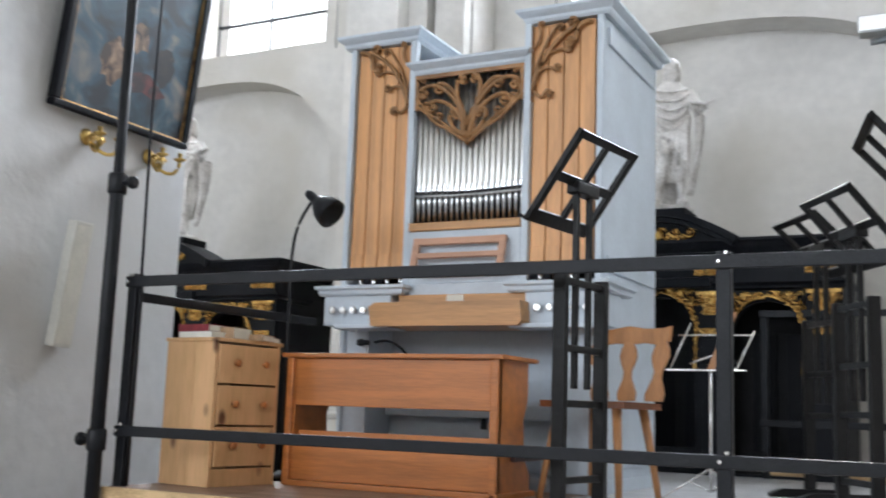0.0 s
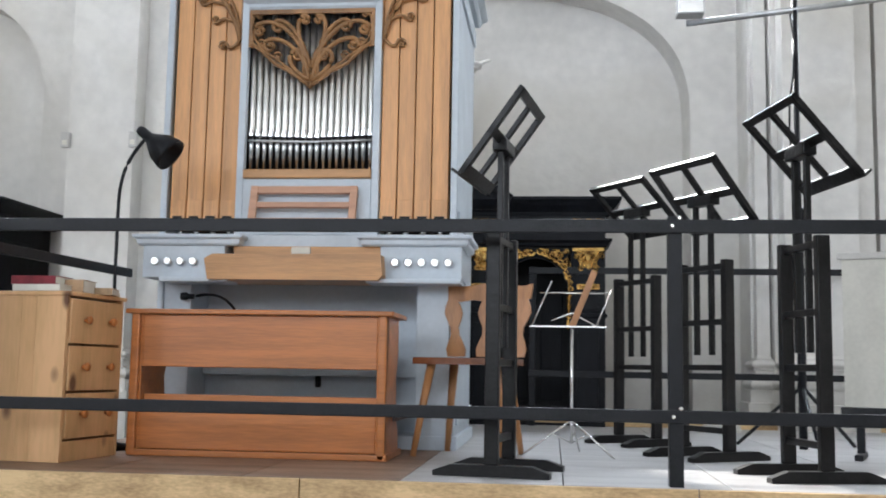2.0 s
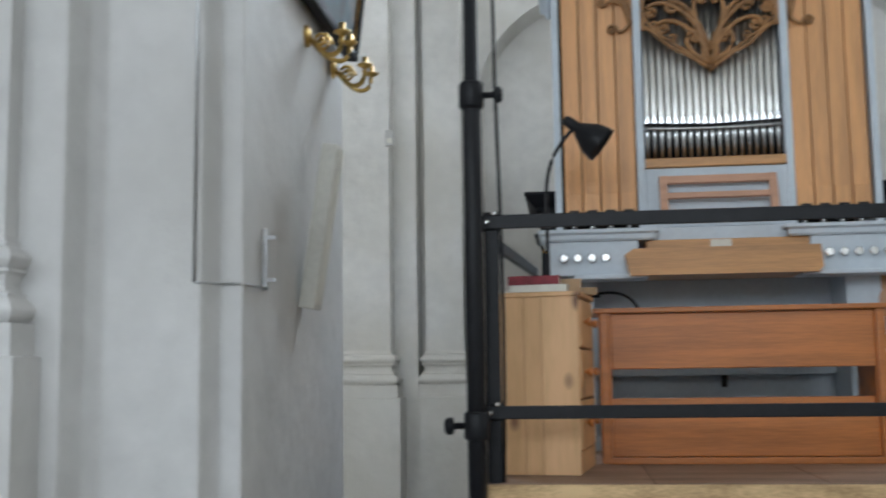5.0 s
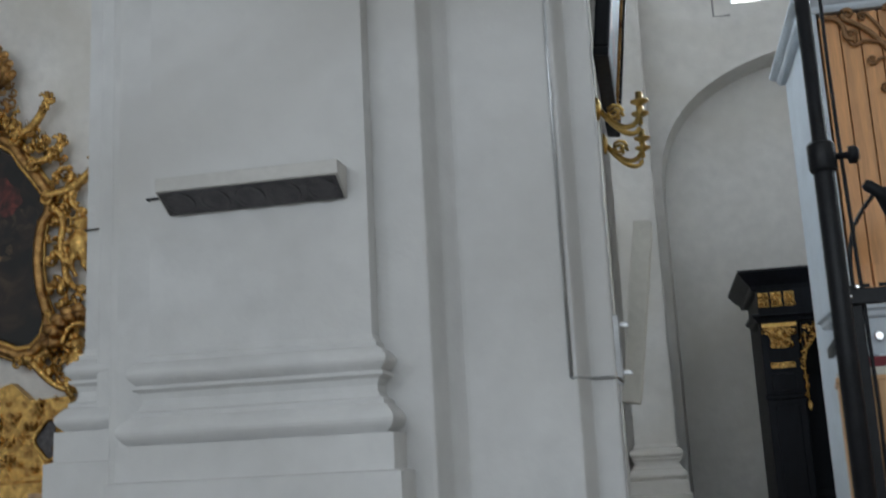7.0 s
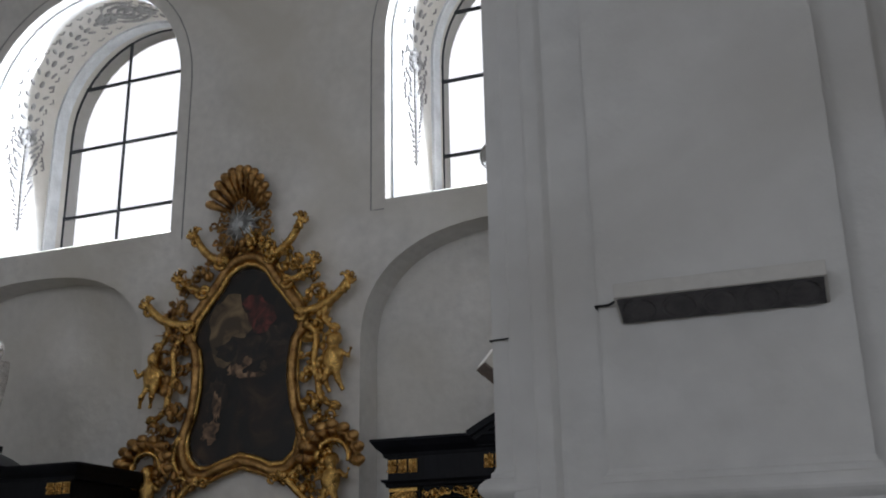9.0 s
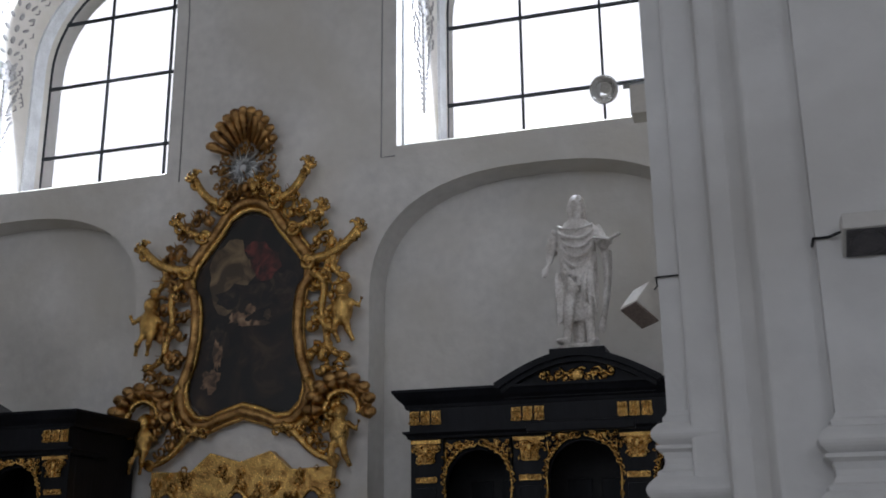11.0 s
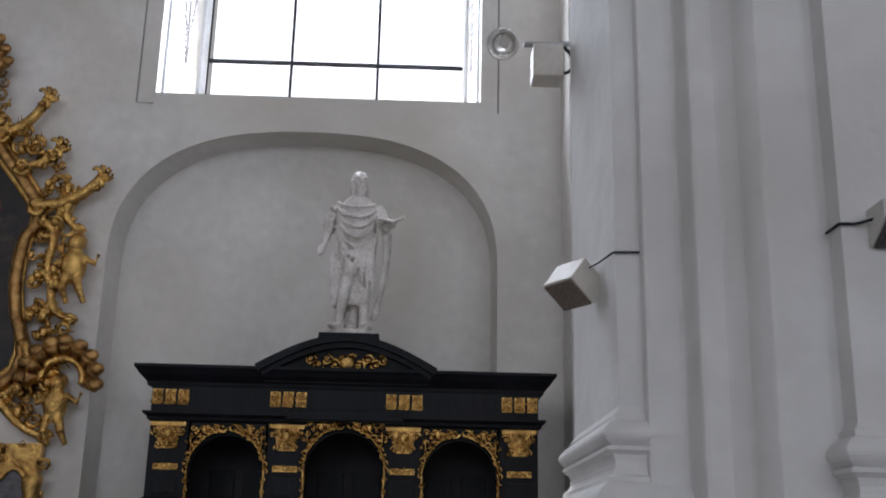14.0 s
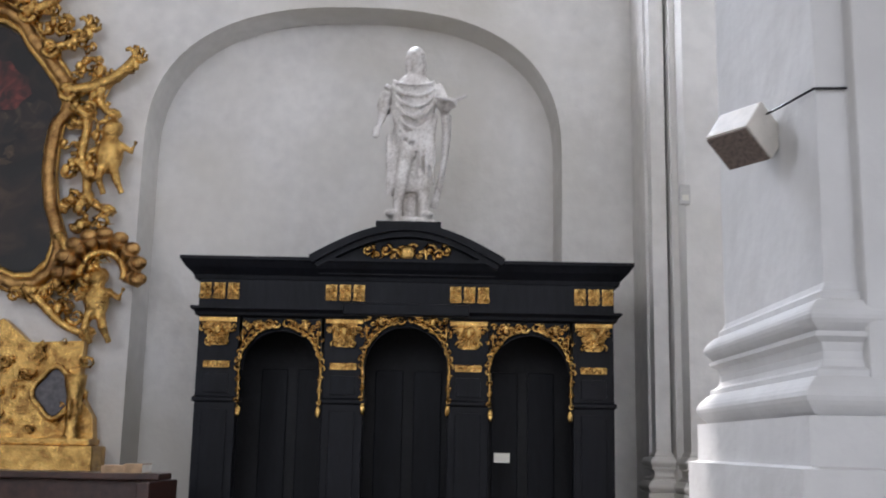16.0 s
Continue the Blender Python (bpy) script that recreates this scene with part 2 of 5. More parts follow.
def tube(bm, pts, r, seg=6, r_end=None, flat=1.0, closed=False, axis=None):
    """A round bar along pts; r may run to r_end; flat squashes it along axis."""
    pts = [Vector(p) for p in pts]
    n = len(pts)
    rings = []
    for i, p in enumerate(pts):
        a = pts[(i - 1) % n] if (closed or i) else p
        b = pts[(i + 1) % n] if (closed or i < n - 1) else p
        d = (b - a).normalized()
        up = Vector(axis) if axis else (Vector((0, 0, 1)) if abs(d.z) < 0.9 else Vector((1, 0, 0)))
        s = d.cross(up)
        if s.length < 1e-5:
            s = d.cross(Vector((1, 0, 0.3)))
        s.normalize()
        u = s.cross(d).normalized()
        k = r if r_end is None else r + (r_end - r) * i / max(1, n - 1)
        rings.append([bm.verts.new(p + s * k * math.cos(2 * math.pi * j / seg) + u * k * flat * math.sin(2 * math.pi * j / seg)) for j in range(seg)])
    for i in range(n if closed else n - 1):
        q, w = rings[i], rings[(i + 1) % n]
        for j in range(seg):
            f = bm.faces.new((q[j], q[(j + 1) % seg], w[(j + 1) % seg], w[j]))
            f.smooth = True
    if not closed:
        bm.faces.new(rings[0][::-1])
        bm.faces.new(rings[-1])
    return bm


def lathe(bm, prof, at=(0, 0, 0), seg=16, sx=1.0, sy=1.0, m=None):
    """prof: (radius, height) pairs turned round the z axis."""
    at = Vector(at)
    rings = []
    for r, z in prof:
        ring = []
        for j in range(seg):
            p = Vector((r * sx * math.cos(2 * math.pi * j / seg), r * sy * math.sin(2 * math.pi * j / seg), z))
            ring.append(bm.verts.new((m @ p if m else p) + at))
        rings.append(ring)
    for q, w in zip(rings, rings[1:]):
        for j in range(seg):
            f = bm.faces.new((q[j], q[(j + 1) % seg], w[(j + 1) % seg], w[j]))
            f.smooth = True
    bm.faces.new(rings[0][::-1])
    bm.faces.new(rings[-1])
    return bm


def blob(bm, at, rad, seg=8, rot=None):
    """An egg-shaped swelling, a little uneven."""
    r = bmesh.ops.create_icosphere(bm, subdivisions=2, radius=1)
    mm = Matrix.Translation(at) @ (rot or Matrix.Identity(4)) @ Matrix.Diagonal((*rad, 1))
    bmesh.ops.transform(bm, matrix=mm, verts=r["verts"])
    for v in r["verts"]:
        for f in v.link_faces:
            f.smooth = True
    return bm


def prism(bm, outline, y0, y1, taper=None):
    """An (x, z) outline carried from y0 (front) to y1."""
    a = [bm.verts.new((x, y0, z)) for x, z in outline]
    b = [bm.verts.new((x, y1, z)) for x, z in outline]
    n = len(a)
    bm.faces.new(a)
    bm.faces.new(b[::-1])
    for i in range(n):
        bm.faces.new((a[(i + 1) % n], a[i], b[i], b[(i + 1) % n]))
    return bm


def moulding(bm, x0, x1, y0, y1, prof):
    """A profile of (projection, z) carried round the four sides of a block in plan."""
    rings = []
    for p, z in prof:
        rings.append([bm.verts.new(c) for c in ((x0 - p, y0 - p, z), (x1 + p, y0 - p, z), (x1 + p, y1 + p, z), (x0 - p, y1 + p, z))])
    for q, w in zip(rings, rings[1:]):
        for j in range(4):
            bm.faces.new((q[j], q[(j + 1) % 4], w[(j + 1) % 4], w[j]))
    bm.faces.new(rings[0][::-1])
    bm.faces.new(rings[-1])
    return bm


def ob_from(name, bm, material, at=None):
    bmesh.ops.recalc_face_normals(bm, faces=bm.faces[:])
    me = bpy.data.meshes.new(name)
    bm.to_mesh(me)
    bm.free()
    me.materials.append(material)
    ob = new(name, me)
    if at is not None:
        ob.matrix_basis = at
    return ob


def part(name, bm, material, parent, label=""):
    ob = ob_from(name, bm, material)
    ob.parent = parent
    if label:
        ob["label"] = label
    return ob


def same_part(src, name, parent, m):
    """Another part on the same mesh."""
    ob = new(name, src.data)
    ob.parent = parent
    ob.matrix_basis = m
    return ob


def thing(name, at, label, category, group="", turn=0.0):
    ob = new(name)
    ob.empty_display_size = 0.1
    ob.matrix_basis = pose(*at, 0, 0, turn)
    return tagged(ob, label, category, group)


def setting(name, bm, material, label):
    return tagged(ob_from(name, bm, material), label, "structure", kind="structure")


def B():
    return bmesh.new()


def spiral(cx, cz, r0, turns, a0, hand=1, y=0.0, n=14, r1=0.15):
    """A volute in the xz plane that winds inwards from radius r0."""
    out = []
    for i in range(n + 1):
        k = i / n
        a = a0 + hand * turns * 2 * math.pi * k
        r = r0 * (1 - (1 - r1) * k)
        out.append((cx + r * math.cos(a), y, cz + r * math.sin(a)))
    return out


def bez(p0, p1, p2, p3, n=10):
    out = []
    for i in range(n + 1):
        t = i / n
        out.append(tuple((1 - t) ** 3 * a + 3 * (1 - t) ** 2 * t * b + 3 * (1 - t) * t * t * c + t ** 3 * d for a, b, c, d in zip(p0, p1, p2, p3)))
    return out


# ---- large structure ----
WALL_Y = 10.28
GLASS_Y = 11.75
BACK_Y = 11.98


def arch_loop(x0, x1, z0, spring, rise, n=24, power=2.0):
    """Outline of an arched opening: sill, jambs and a half-ellipse."""
    cx, rx = (x0 + x1) / 2, (x1 - x0) / 2
    return [(x0, z0), (x1, z0)] + [(cx + rx * math.copysign(abs(math.cos(math.pi * i / n)) ** (2 / power), math.cos(math.pi * i / n)), spring + rise * math.sin(math.pi * i / n) ** (2 / power)) for i in range(n + 1)]


NICHES = [(-9.6, -6.60, 4.20, 1.06), (-4.15, -0.955, 4.08, 1.18), (0.95, 4.93, 3.95, 1.24), (7.0, 10.2, 4.2, 1.06)]


def loop_edges(bm, pts, y):
    vs = [bm.verts.new((x, y, z)) for x, z in pts]
    return vs, [bm.edges.new((vs[i], vs[(i + 1) % len(vs)])) for i in range(len(vs))]


def strip(bm, a, b):
    for i in range(len(a)):
        bm.faces.new((a[i], a[(i + 1) % len(a)], b[(i + 1) % len(b)], b[i]))


bm = B()
es = loop_edges(bm, [(-14, GROUND), (13, GROUND), (13, 12.5), (-14, 12.5)], WALL_Y)[1]
back = loop_edges(bm, [(-14, GROUND), (13, GROUND), (13, 12.5), (-14, 12.5)], BACK_Y)
es2 = list(back[1])
for x0, x1, spring, rise in NICHES:
    pts = arch_loop(x0, x1, GROUND, spring, rise, 36, 2.5)
    pts = [(x, max(z, GROUND + 0.02)) for x, z in pts]
    a, e = loop_edges(bm, pts, WALL_Y)
    es += e
    b, e = loop_edges(bm, [(x + (0.03 if x < (x0 + x1) / 2 else -0.03), z) for x, z in pts], WALL_Y + 0.34)
    strip(bm, a, b)
    bm.faces.new(b)
for wx in WINDOW_X:
    a, e = loop_edges(bm, arch_loop(wx - 1.39, wx + 1.39, 5.58, 7.38, 1.46), WALL_Y)
    es += e
    b, _ = loop_edges(bm, arch_loop(wx - 1.30, wx + 1.30, 6.20, 7.75, 1.33), GLASS_Y - 0.04)
    c, e = loop_edges(bm, arch_loop(wx - 1.30, wx + 1.30, 6.20, 7.75, 1.33), BACK_Y)
    es2 += e
    strip(bm, a, b)
    strip(bm, b, c)
bmesh.ops.triangle_fill(bm, use_beauty=True, use_dissolve=False, edges=es)
bmesh.ops.triangle_fill(bm, use_beauty=True, use_dissolve=False, edges=es2)
setting("wall_north", bm, PLASTER, "limewashed church wall with arched windows and blind niches")

bm = B()
box(bm, -14, 13, -17, 12.1, GROUND - 0.2, GROUND)
setting("floor", bm, FLOOR, "worn stone church floor")
# unseen ceiling and outer walls, added to enclose the light
bm = B()
box(bm, -14, 13, -17, 12.1, 12.5, 12.8)
setting("ceiling", bm, PLASTER, "unseen white plaster ceiling added to close the church")
for nm, a in (("wall_west", (-14.3, -14, -17, 12.1)), ("wall_east", (13, 13.3, -17, 12.1)), ("wall_south", (-14, 13, -17.3, -17))):
    bm = B()
    box(bm, *a, GROUND, 12.5)
    setting(nm, bm, PLASTER, "unseen limewashed wall added to close the church")

# windows: iron bars and panes in each arched opening, stucco on the splayed reveal
GW, GS, GR = 1.30, 1.55, 1.33  # half width, springing and rise of the glass


def glass_top(x):
    return GS + GR * math.sqrt(max(0.0, 1 - (x / GW) ** 2))


def reveal(n=60):
    """Pairs of points, wall side and glass side, up one jamb, round the arch and down the other."""
    out = []
    for i in range(n + 1):
        k = i / n * 3
        if k <= 1:
            a, b = (1.39, -0.62 + 1.80 * k), (GW, GS * k)
        elif k < 2:
            q = math.pi * (k - 1)
            a, b = (1.39 * math.cos(q), 1.18 + 1.46 * math.sin(q)), (GW * math.cos(q), GS + GR * math.sin(q))
        else:
            a, b = (-1.39, -0.62 + 1.80 * (3 - k)), (-GW, GS * (3 - k))
        out.append((Vector((a[0], WALL_Y - GLASS_Y, a[1])), Vector((b[0], -0.04, b[1]))))
    return out


def inward(a, b):
    p = a.lerp(b, 0.5)
    return Vector((-p.x, 0, min(0.0, 1.3 - p.z))).normalized()


def reveal_band(u0, u1, lift):
    bm = B()
    rows = []
    for a, b in reveal():
        n = inward(a, b)
        p, q = a.lerp(b, u0), a.lerp(b, u1)
        rows.append([bm.verts.new(c) for c in (p - n * 0.005, p + n * lift, q + n * lift, q - n * 0.005)])
    for r, w in zip(rows, rows[1:]):
        for j in range(3):
            bm.faces.new((r[j], r[j + 1], w[j + 1], w[j]))
    bm.faces.new(rows[0])
    bm.faces.new(rows[-1][::-1])
    return bm


def reveal_leaves(seed):
    """Stem, paired leaves and flower knots along the middle of the reveal, hanging in a point at each foot."""
    rnd = random.Random(seed)
    bm = B()
    rows = reveal(84)
    mids = [(a.lerp(b, 0.5), inward(a, b), (b - a).normalized()) for a, b in rows]
    for i in range(6, len(mids) - 6):
        p, n, w = mids[i]
        along = (mids[i + 1][0] - p).normalized()
        edge = min(i - 6, len(mids) - 7 - i)
        grow = min(1.0, 0.25 + edge / 14)
        m = Matrix((w, along, n)).transposed().to_4x4()
        blob(bm, p + n * 0.01, (0.035 * grow, 0.05, 0.02), rot=m)
        for s in (-1, 1):
            q = p + w * s * (0.09 + 0.09 * rnd.random()) * grow + n * 0.008
            m2 = m @ Matrix.Rotation(s * rnd.uniform(0.5, 1.2), 4, "Z")
            blob(bm, q, (0.022 * grow, 0.055 * grow, 0.014), rot=m2)
            if edge > 12:
                q = p + w * s * rnd.uniform(0.2, 0.33) + n * 0.008
                tube(bm, [q, q + along * 0.05 + w * 0.02, q + along * 0.07 - w * 0.03], 0.014, 4, 0.006)
        if edge in (20, 34):
            for k in range(8):
                d = w * math.cos(k * math.pi / 4) + along * math.sin(k * math.pi / 4)
                blob(bm, p + d * 0.09 + n * 0.02, (0.05, 0.05, 0.025), rot=m)
    p, n, w = mids[len(mids) // 2]
    for r in (0.10, 0.19, 0.30):
        tube(bm, [p + n * 0.012 + w * r * math.cos(q * math.pi / 10) + Vector((r * math.sin(q * math.pi / 10), 0, 0)) for q in range(20)], 0.022, 5, closed=True, axis=(0, 0, 1))
    return bm


for k, wx in enumerate(WINDOW_X):
    win = tagged(new(f"window_{k + 1}"), "tall arched leaded window with iron bars", "window", kind="structure")
    win.matrix_basis = pose(wx, GLASS_Y, 6.20)
    bm = B()
    lo = arch_loop(-GW, GW, 0.0, GS, GR)
    tube(bm, [(x, 0, z) for x, z in lo], 0.020, 6, closed=True, axis=(0, 1, 0))
    part("window_frame", bm, LEADING, win)
    xs = (-GW, -0.455, 0.42, GW)
    zs = (0.0, 0.40, 1.34, 2.22, GS + GR)
    for x in xs[1:3]:
        bm = B()
        box(bm, x - 0.014, x + 0.014, -0.016, 0.016, 0, glass_top(x))
        part("bar", bm, LEADING, win)
    for z in zs[1:4]:
        w = GW if z < GS else GW * math.sqrt(1 - ((z - GS) / GR) ** 2)
        bm = B()
        box(bm, -w, w, -0.024, 0.016, z - 0.016, z + 0.016)
        part("bar", bm, LEADING, win)
    for i in range(3):
        for j in range(4):
            n = 6
            xx = [xs[i] + (xs[i + 1] - xs[i]) * q / n for q in range(n + 1)]
            up = [(x, min(zs[j + 1], glass_top(x))) for x in xx if glass_top(x) > zs[j] + 0.01]
            if len(up) < 2:
                continue
            out = [(up[0][0], zs[j]), (up[-1][0], zs[j])] + up[::-1]
            out = [p for q, p in enumerate(out) if (Vector(p) - Vector(out[q - 1])).length > 1e-4]
            if len(out) < 3:
                continue
            bm = B()
            bm.faces.new([bm.verts.new((x, 0.004, z)) for x, z in out])
            pane = part("pane", bm, GLASS, win)
            pane.visible_shadow = False
    part("reveal_moulding", reveal_band(0.10, 0.20, 0.022), STUCCO, win, "pale stucco moulding")
    part("reveal_moulding", reveal_band(0.80, 0.93, 0.03), STUCCO, win, "pale stucco moulding")
    part("stucco_leaves", reveal_leaves(k), SHADOWY, win, "stucco leaf ornament with its relief shade in the grey")
    # the groove is a thin grey bar, its shade given by colour
    bm = B()
    yl = WALL_Y - GLASS_Y - 0.002
    lo = arch_loop(-1.54, 1.54, -0.72, 1.15, 1.62)
    tube(bm, [(x, yl, z) for x, z in lo[1:]] + [(-1.54, yl, -0.72), (-1.40, yl, -0.72)], 0.008, 5)
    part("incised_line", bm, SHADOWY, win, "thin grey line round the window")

BASE_PROFILE = [(0.088, -1.0), (0.088, -0.10), (0.066, -0.095), (0.066, 0.0)]
BASE_PROFILE += [(0.042 + 0.026 * math.sin(math.pi * q / 8), 0.002 + 0.073 * q / 8) for q in range(9)]
BASE_PROFILE += [(0.036, 0.078), (0.036, 0.090), (0.022, 0.098), (0.015, 0.112), (0.014, 0.128), (0.020, 0.146), (0.036, 0.156), (0.036, 0.166)]
BASE_PROFILE += [(0.026 + 0.022 * math.sin(math.pi * q / 8), 0.167 + 0.062 * q / 8) for q in range(9)]
BASE_PROFILE += [(0.014, 0.233), (0.014, 0.247), (0.006, 0.254), (0.0, 0.268)]


def pilaster(bm, x0, x1, y0, y1, base, foot=GROUND, top=12.5):
    """An upright strip with an attic base on a plain pedestal."""
    box(bm, x0, x1, y0, y1, base + 0.268, top)
    moulding(bm, x0, x1, y0, y1, [(p, foot if h == -1.0 else base + h) for p, h in BASE_PROFILE])


# the pier between nave and aisle: a stepped plan carried up, with a pilaster on two of its sides
PIER_PLAN = [(-0.80, 6.24), (-0.80, 5.52), (-1.003, 5.50), (-1.003, 4.58), (-0.905, 4.575), (-0.895, 4.466), (-0.835, 4.447), (-0.795, 4.40), (-0.775, 4.29), (0.173, 4.29), (0.196, 4.40), (0.235, 4.447), (0.556, 4.447), (0.563, 4.47), (0.585, 4.56), (0.66, 4.553), (0.60, 6.35)]
bm = B()
lo = [bm.verts.new((x, y, GROUND)) for x, y in PIER_PLAN]
hi = [bm.verts.new((x, y, 12.5)) for x, y in PIER_PLAN]
strip(bm, lo, hi)
bm.faces.new(lo[::-1])
bm.faces.new(hi)
upright = [e for e in bm.edges if abs(e.verts[0].co.z - e.verts[1].co.z) > 1]
bmesh.ops.bevel(bm, geom=upright, offset=0.012, segments=2, affect="EDGES", profile=0.6)
pier = tagged(setting("pier", bm, PIER, "massive stepped plaster pier with moulded pilaster bases"), category="pier")
bm = B()
pilaster(bm, -0.63, 0.025, 4.215, 4.35, 1.895)
part("pilaster", bm, PIER, pier)
bm = B()
pilaster(bm, -1.068, -0.94, 4.623, 5.375, 1.968)
part("pilaster", bm, PIER, pier)

# wall pilasters between the niches
for k, dx in enumerate((0.0, 5.75)):
    bm = B()
    box(bm, -0.42 + dx, 0.88 + dx, 9.80, 10.35, GROUND, 12.5, 0.01)
    pilaster(bm, -0.40 + dx, -0.30 + dx, 9.66, 9.9, 1.62)
    pilaster(bm, 0.555 + dx, 0.86 + dx, 9.66, 9.9, 1.62)
    box(bm, -0.28 + dx, 0.50 + dx, 9.58, 9.9, GROUND, 12.5, 0.01)
    pilaster(bm, -0.235 + dx, 0.312 + dx, 9.36, 9.7, 1.62)
    tagged(setting(f"wall_pilaster_{k + 1}", bm, PLASTER, "stepped limewashed wall pilaster with moulded base"), category="pilaster")

# glowing white panel added far outside so that the windows look blown out
BACKDROP_GLOW = bpy.data.materials.new("backdrop_glow_white")
BACKDROP_GLOW.use_nodes = True
BACKDROP_GLOW.node_tree.nodes["Principled BSDF"].inputs["Base Color"].default_value = (0.8, 0.8, 0.8, 1)
BACKDROP_GLOW.node_tree.nodes["Principled BSDF"].inputs["Emission Color"].default_value = (0.97, 0.99, 1.0, 1)
BACKDROP_GLOW.node_tree.nodes["Principled BSDF"].inputs["Emission Strength"].default_value = 3.2
bm = B()
box(bm, -80, 70, 62, 62.4, 0, 46)
setting("backdrop", bm, BACKDROP_GLOW, "glowing white panel added far outside the windows")

# ---- the organ ----
organ = thing("organ", (2.455, 6.59, 1.33), "pale blue-grey chamber organ with larch pipes and carved screens", "organ")
FZ = 1.33


def case_piece(name, *args, bev=0.006, material=None, parent=None, label=""):
    bm = B()
    box(bm, *args, bev)
    return part(name, bm, material or CASEPAINT, parent or organ, label)


case_piece("side_panel", -0.80, -0.77, 0.0, 1.0, 0.0, 2.58)
case_piece("side_panel", 0.77, 0.80, 0.0, 1.0, 0.0, 2.58)
case_piece("back_panel", -0.77, 0.77, 0.96, 0.99, 0.0, 2.36)
# black sheets put the shade behind the pipes into colour
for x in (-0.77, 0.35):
    case_piece("tower_shade_sheet", x, x + 0.42, 0.40, 0.42, 1.10, 2.55, material=INNER_SHADE)
case_piece("inner_shade_sheet", -0.35, 0.35, 0.36, 0.38, 1.36, 2.33, material=INNER_SHADE)
for x in (-0.80, 0.765):
    case_piece("corner_post", x, x + 0.035, -0.02, 0.02, 1.08, 2.55)
for x in (-0.385, 0.345):
    case_piece("inner_post", x, x + 0.04, -0.03, 0.02, 1.08, 2.55)
case_piece("impost", -0.345, 0.345, -0.03, 0.03, 1.10, 1.40)
case_piece("console_back", -0.34, 0.34, -0.05, 0.03, 1.03, 1.098)
case_piece("pipe_rack", -0.345, 0.345, -0.045, 0.03, 1.402, 1.45, material=LIDWOOD, label="larch board under the metal pipes")
case_piece("centre_top", -0.345, 0.345, 0.0, 0.5, 2.33, 2.36)
for x0, x1, z, y1 in ((-0.83, -0.35, 2.55, 1.0), (0.35, 0.83, 2.55, 1.0), (-0.34, 0.34, 2.33, 0.4)):
    bm = B()
    moulding(bm, x0, x1, -0.02, y1, [(0.0, z), (0.012, z + 0.015), (0.015, z + 0.03), (0.035, z + 0.045), (0.05, z + 0.06), (0.05, z + 0.075), (0.0, z + 0.08)])
    part("cornice", bm, CASEPAINT, organ)
for x0, x1 in ((-0.86, -0.33), (0.33, 0.86)):
    bm = B()
    moulding(bm, x0, x1, -0.13, 0.3, [(0.0, 1.03), (0.01, 1.04), (0.012, 1.06), (0.03, 1.07), (0.03, 1.085), (0.0, 1.09)])
    part("console_moulding", bm, CASEPAINT, organ)
# console
case_piece("stop_jamb", -0.84, -0.40, -0.12, 0.2, 0.86, 1.03)
case_piece("stop_jamb", 0.42, 0.84, -0.12, 0.2, 0.86, 1.03)
case_piece("key_shelf", -0.72, -0.36, -0.20, 0.0, 0.835, 0.858)
case_piece("key_shelf", 0.36, 0.84, -0.20, 0.0, 0.835, 0.858)
bm = B()
prism(bm, [(-0.45, 0.845), (0.43, 0.845), (0.45, 0.87), (0.44, 0.975), (-0.43, 0.975), (-0.47, 0.95)], -0.24, 0.1)
lid = part("key_lid", bm, LIDWOOD, organ, "larch lid over the keyboard")
case_piece("lid_back", -0.36, 0.45, -0.10, 0.1, 0.977, 1.03, material=LIDWOOD)
case_piece("label_plate", -0.05, 0.05, -0.11, -0.10, 0.99, 1.025, material=PAPER, bev=0)
for xs, n in ((-0.765, 4), (0.50, 5)):
    for i in range(n):
        bm = B()
        x = xs + i * 0.068
        lathe(bm, [(0.012, 0), (0.012, 0.02), (0.021, 0.022), (0.023, 0.03), (0.017, 0.036)], (x, -0.12, 0.945), 12, m=Matrix.Rotation(radians(90), 4, "X"))
        part("stop_knob", bm, CHROME, organ, "turned pale stop knob")
case_piece("knee_panel", -0.62, 0.62, 0.30, 0.33, 0.0, 0.86)
case_piece("leg_block", -0.77, -0.62, 0.02, 0.34, 0.0, 0.86)
case_piece("leg_block", 0.60, 0.77, -0.02, 0.34, 0.0, 0.86)
case_piece("lower_rail", -0.62, 0.62, 0.25, 0.30, 0.36, 0.46)
case_piece("plinth", -0.82, 0.82, -0.04, 1.02, 0.0, 0.07)
case_piece("side_frame", 0.80, 0.815, 0.06, 0.94, 0.12, 0.20)
case_piece("side_frame", 0.80, 0.815, 0.06, 0.94, 1.16, 1.24)
case_piece("side_frame", 0.80, 0.815, 0.06, 0.94, 2.40, 2.50)
case_piece("swell_pedal", 0.02, 0.05, 0.22, 0.25, 0.30, 0.36, material=BLACKSTEEL)
bm = B()
tube(bm, bez((-0.62, 0.1, 0.78), (-0.5, 0.05, 0.80), (-0.42, 0.05, 0.78), (-0.38, 0.12, 0.66)), 0.008)
part("cable", bm, BLACKSTEEL, organ)
bm = B()
lathe(bm, [(0.02, 0), (0.022, 0.03), (0.014, 0.04), (0.014, 0.07)], (-0.66, -0.02, 0.77), 10, m=Matrix.Rotation(radians(90), 4, "Y"))
part("wind_tap", bm, BLACKSTEEL, organ)
# pedal keys under the bench
for i in range(26):
    bm = B()
    box(bm, -0.60 + i * 0.047, -0.575 + i * 0.047, -0.62, 0.2, 0.17, 0.20, 0.004)
    part("pedal_key", bm, BROWNWOOD, organ)
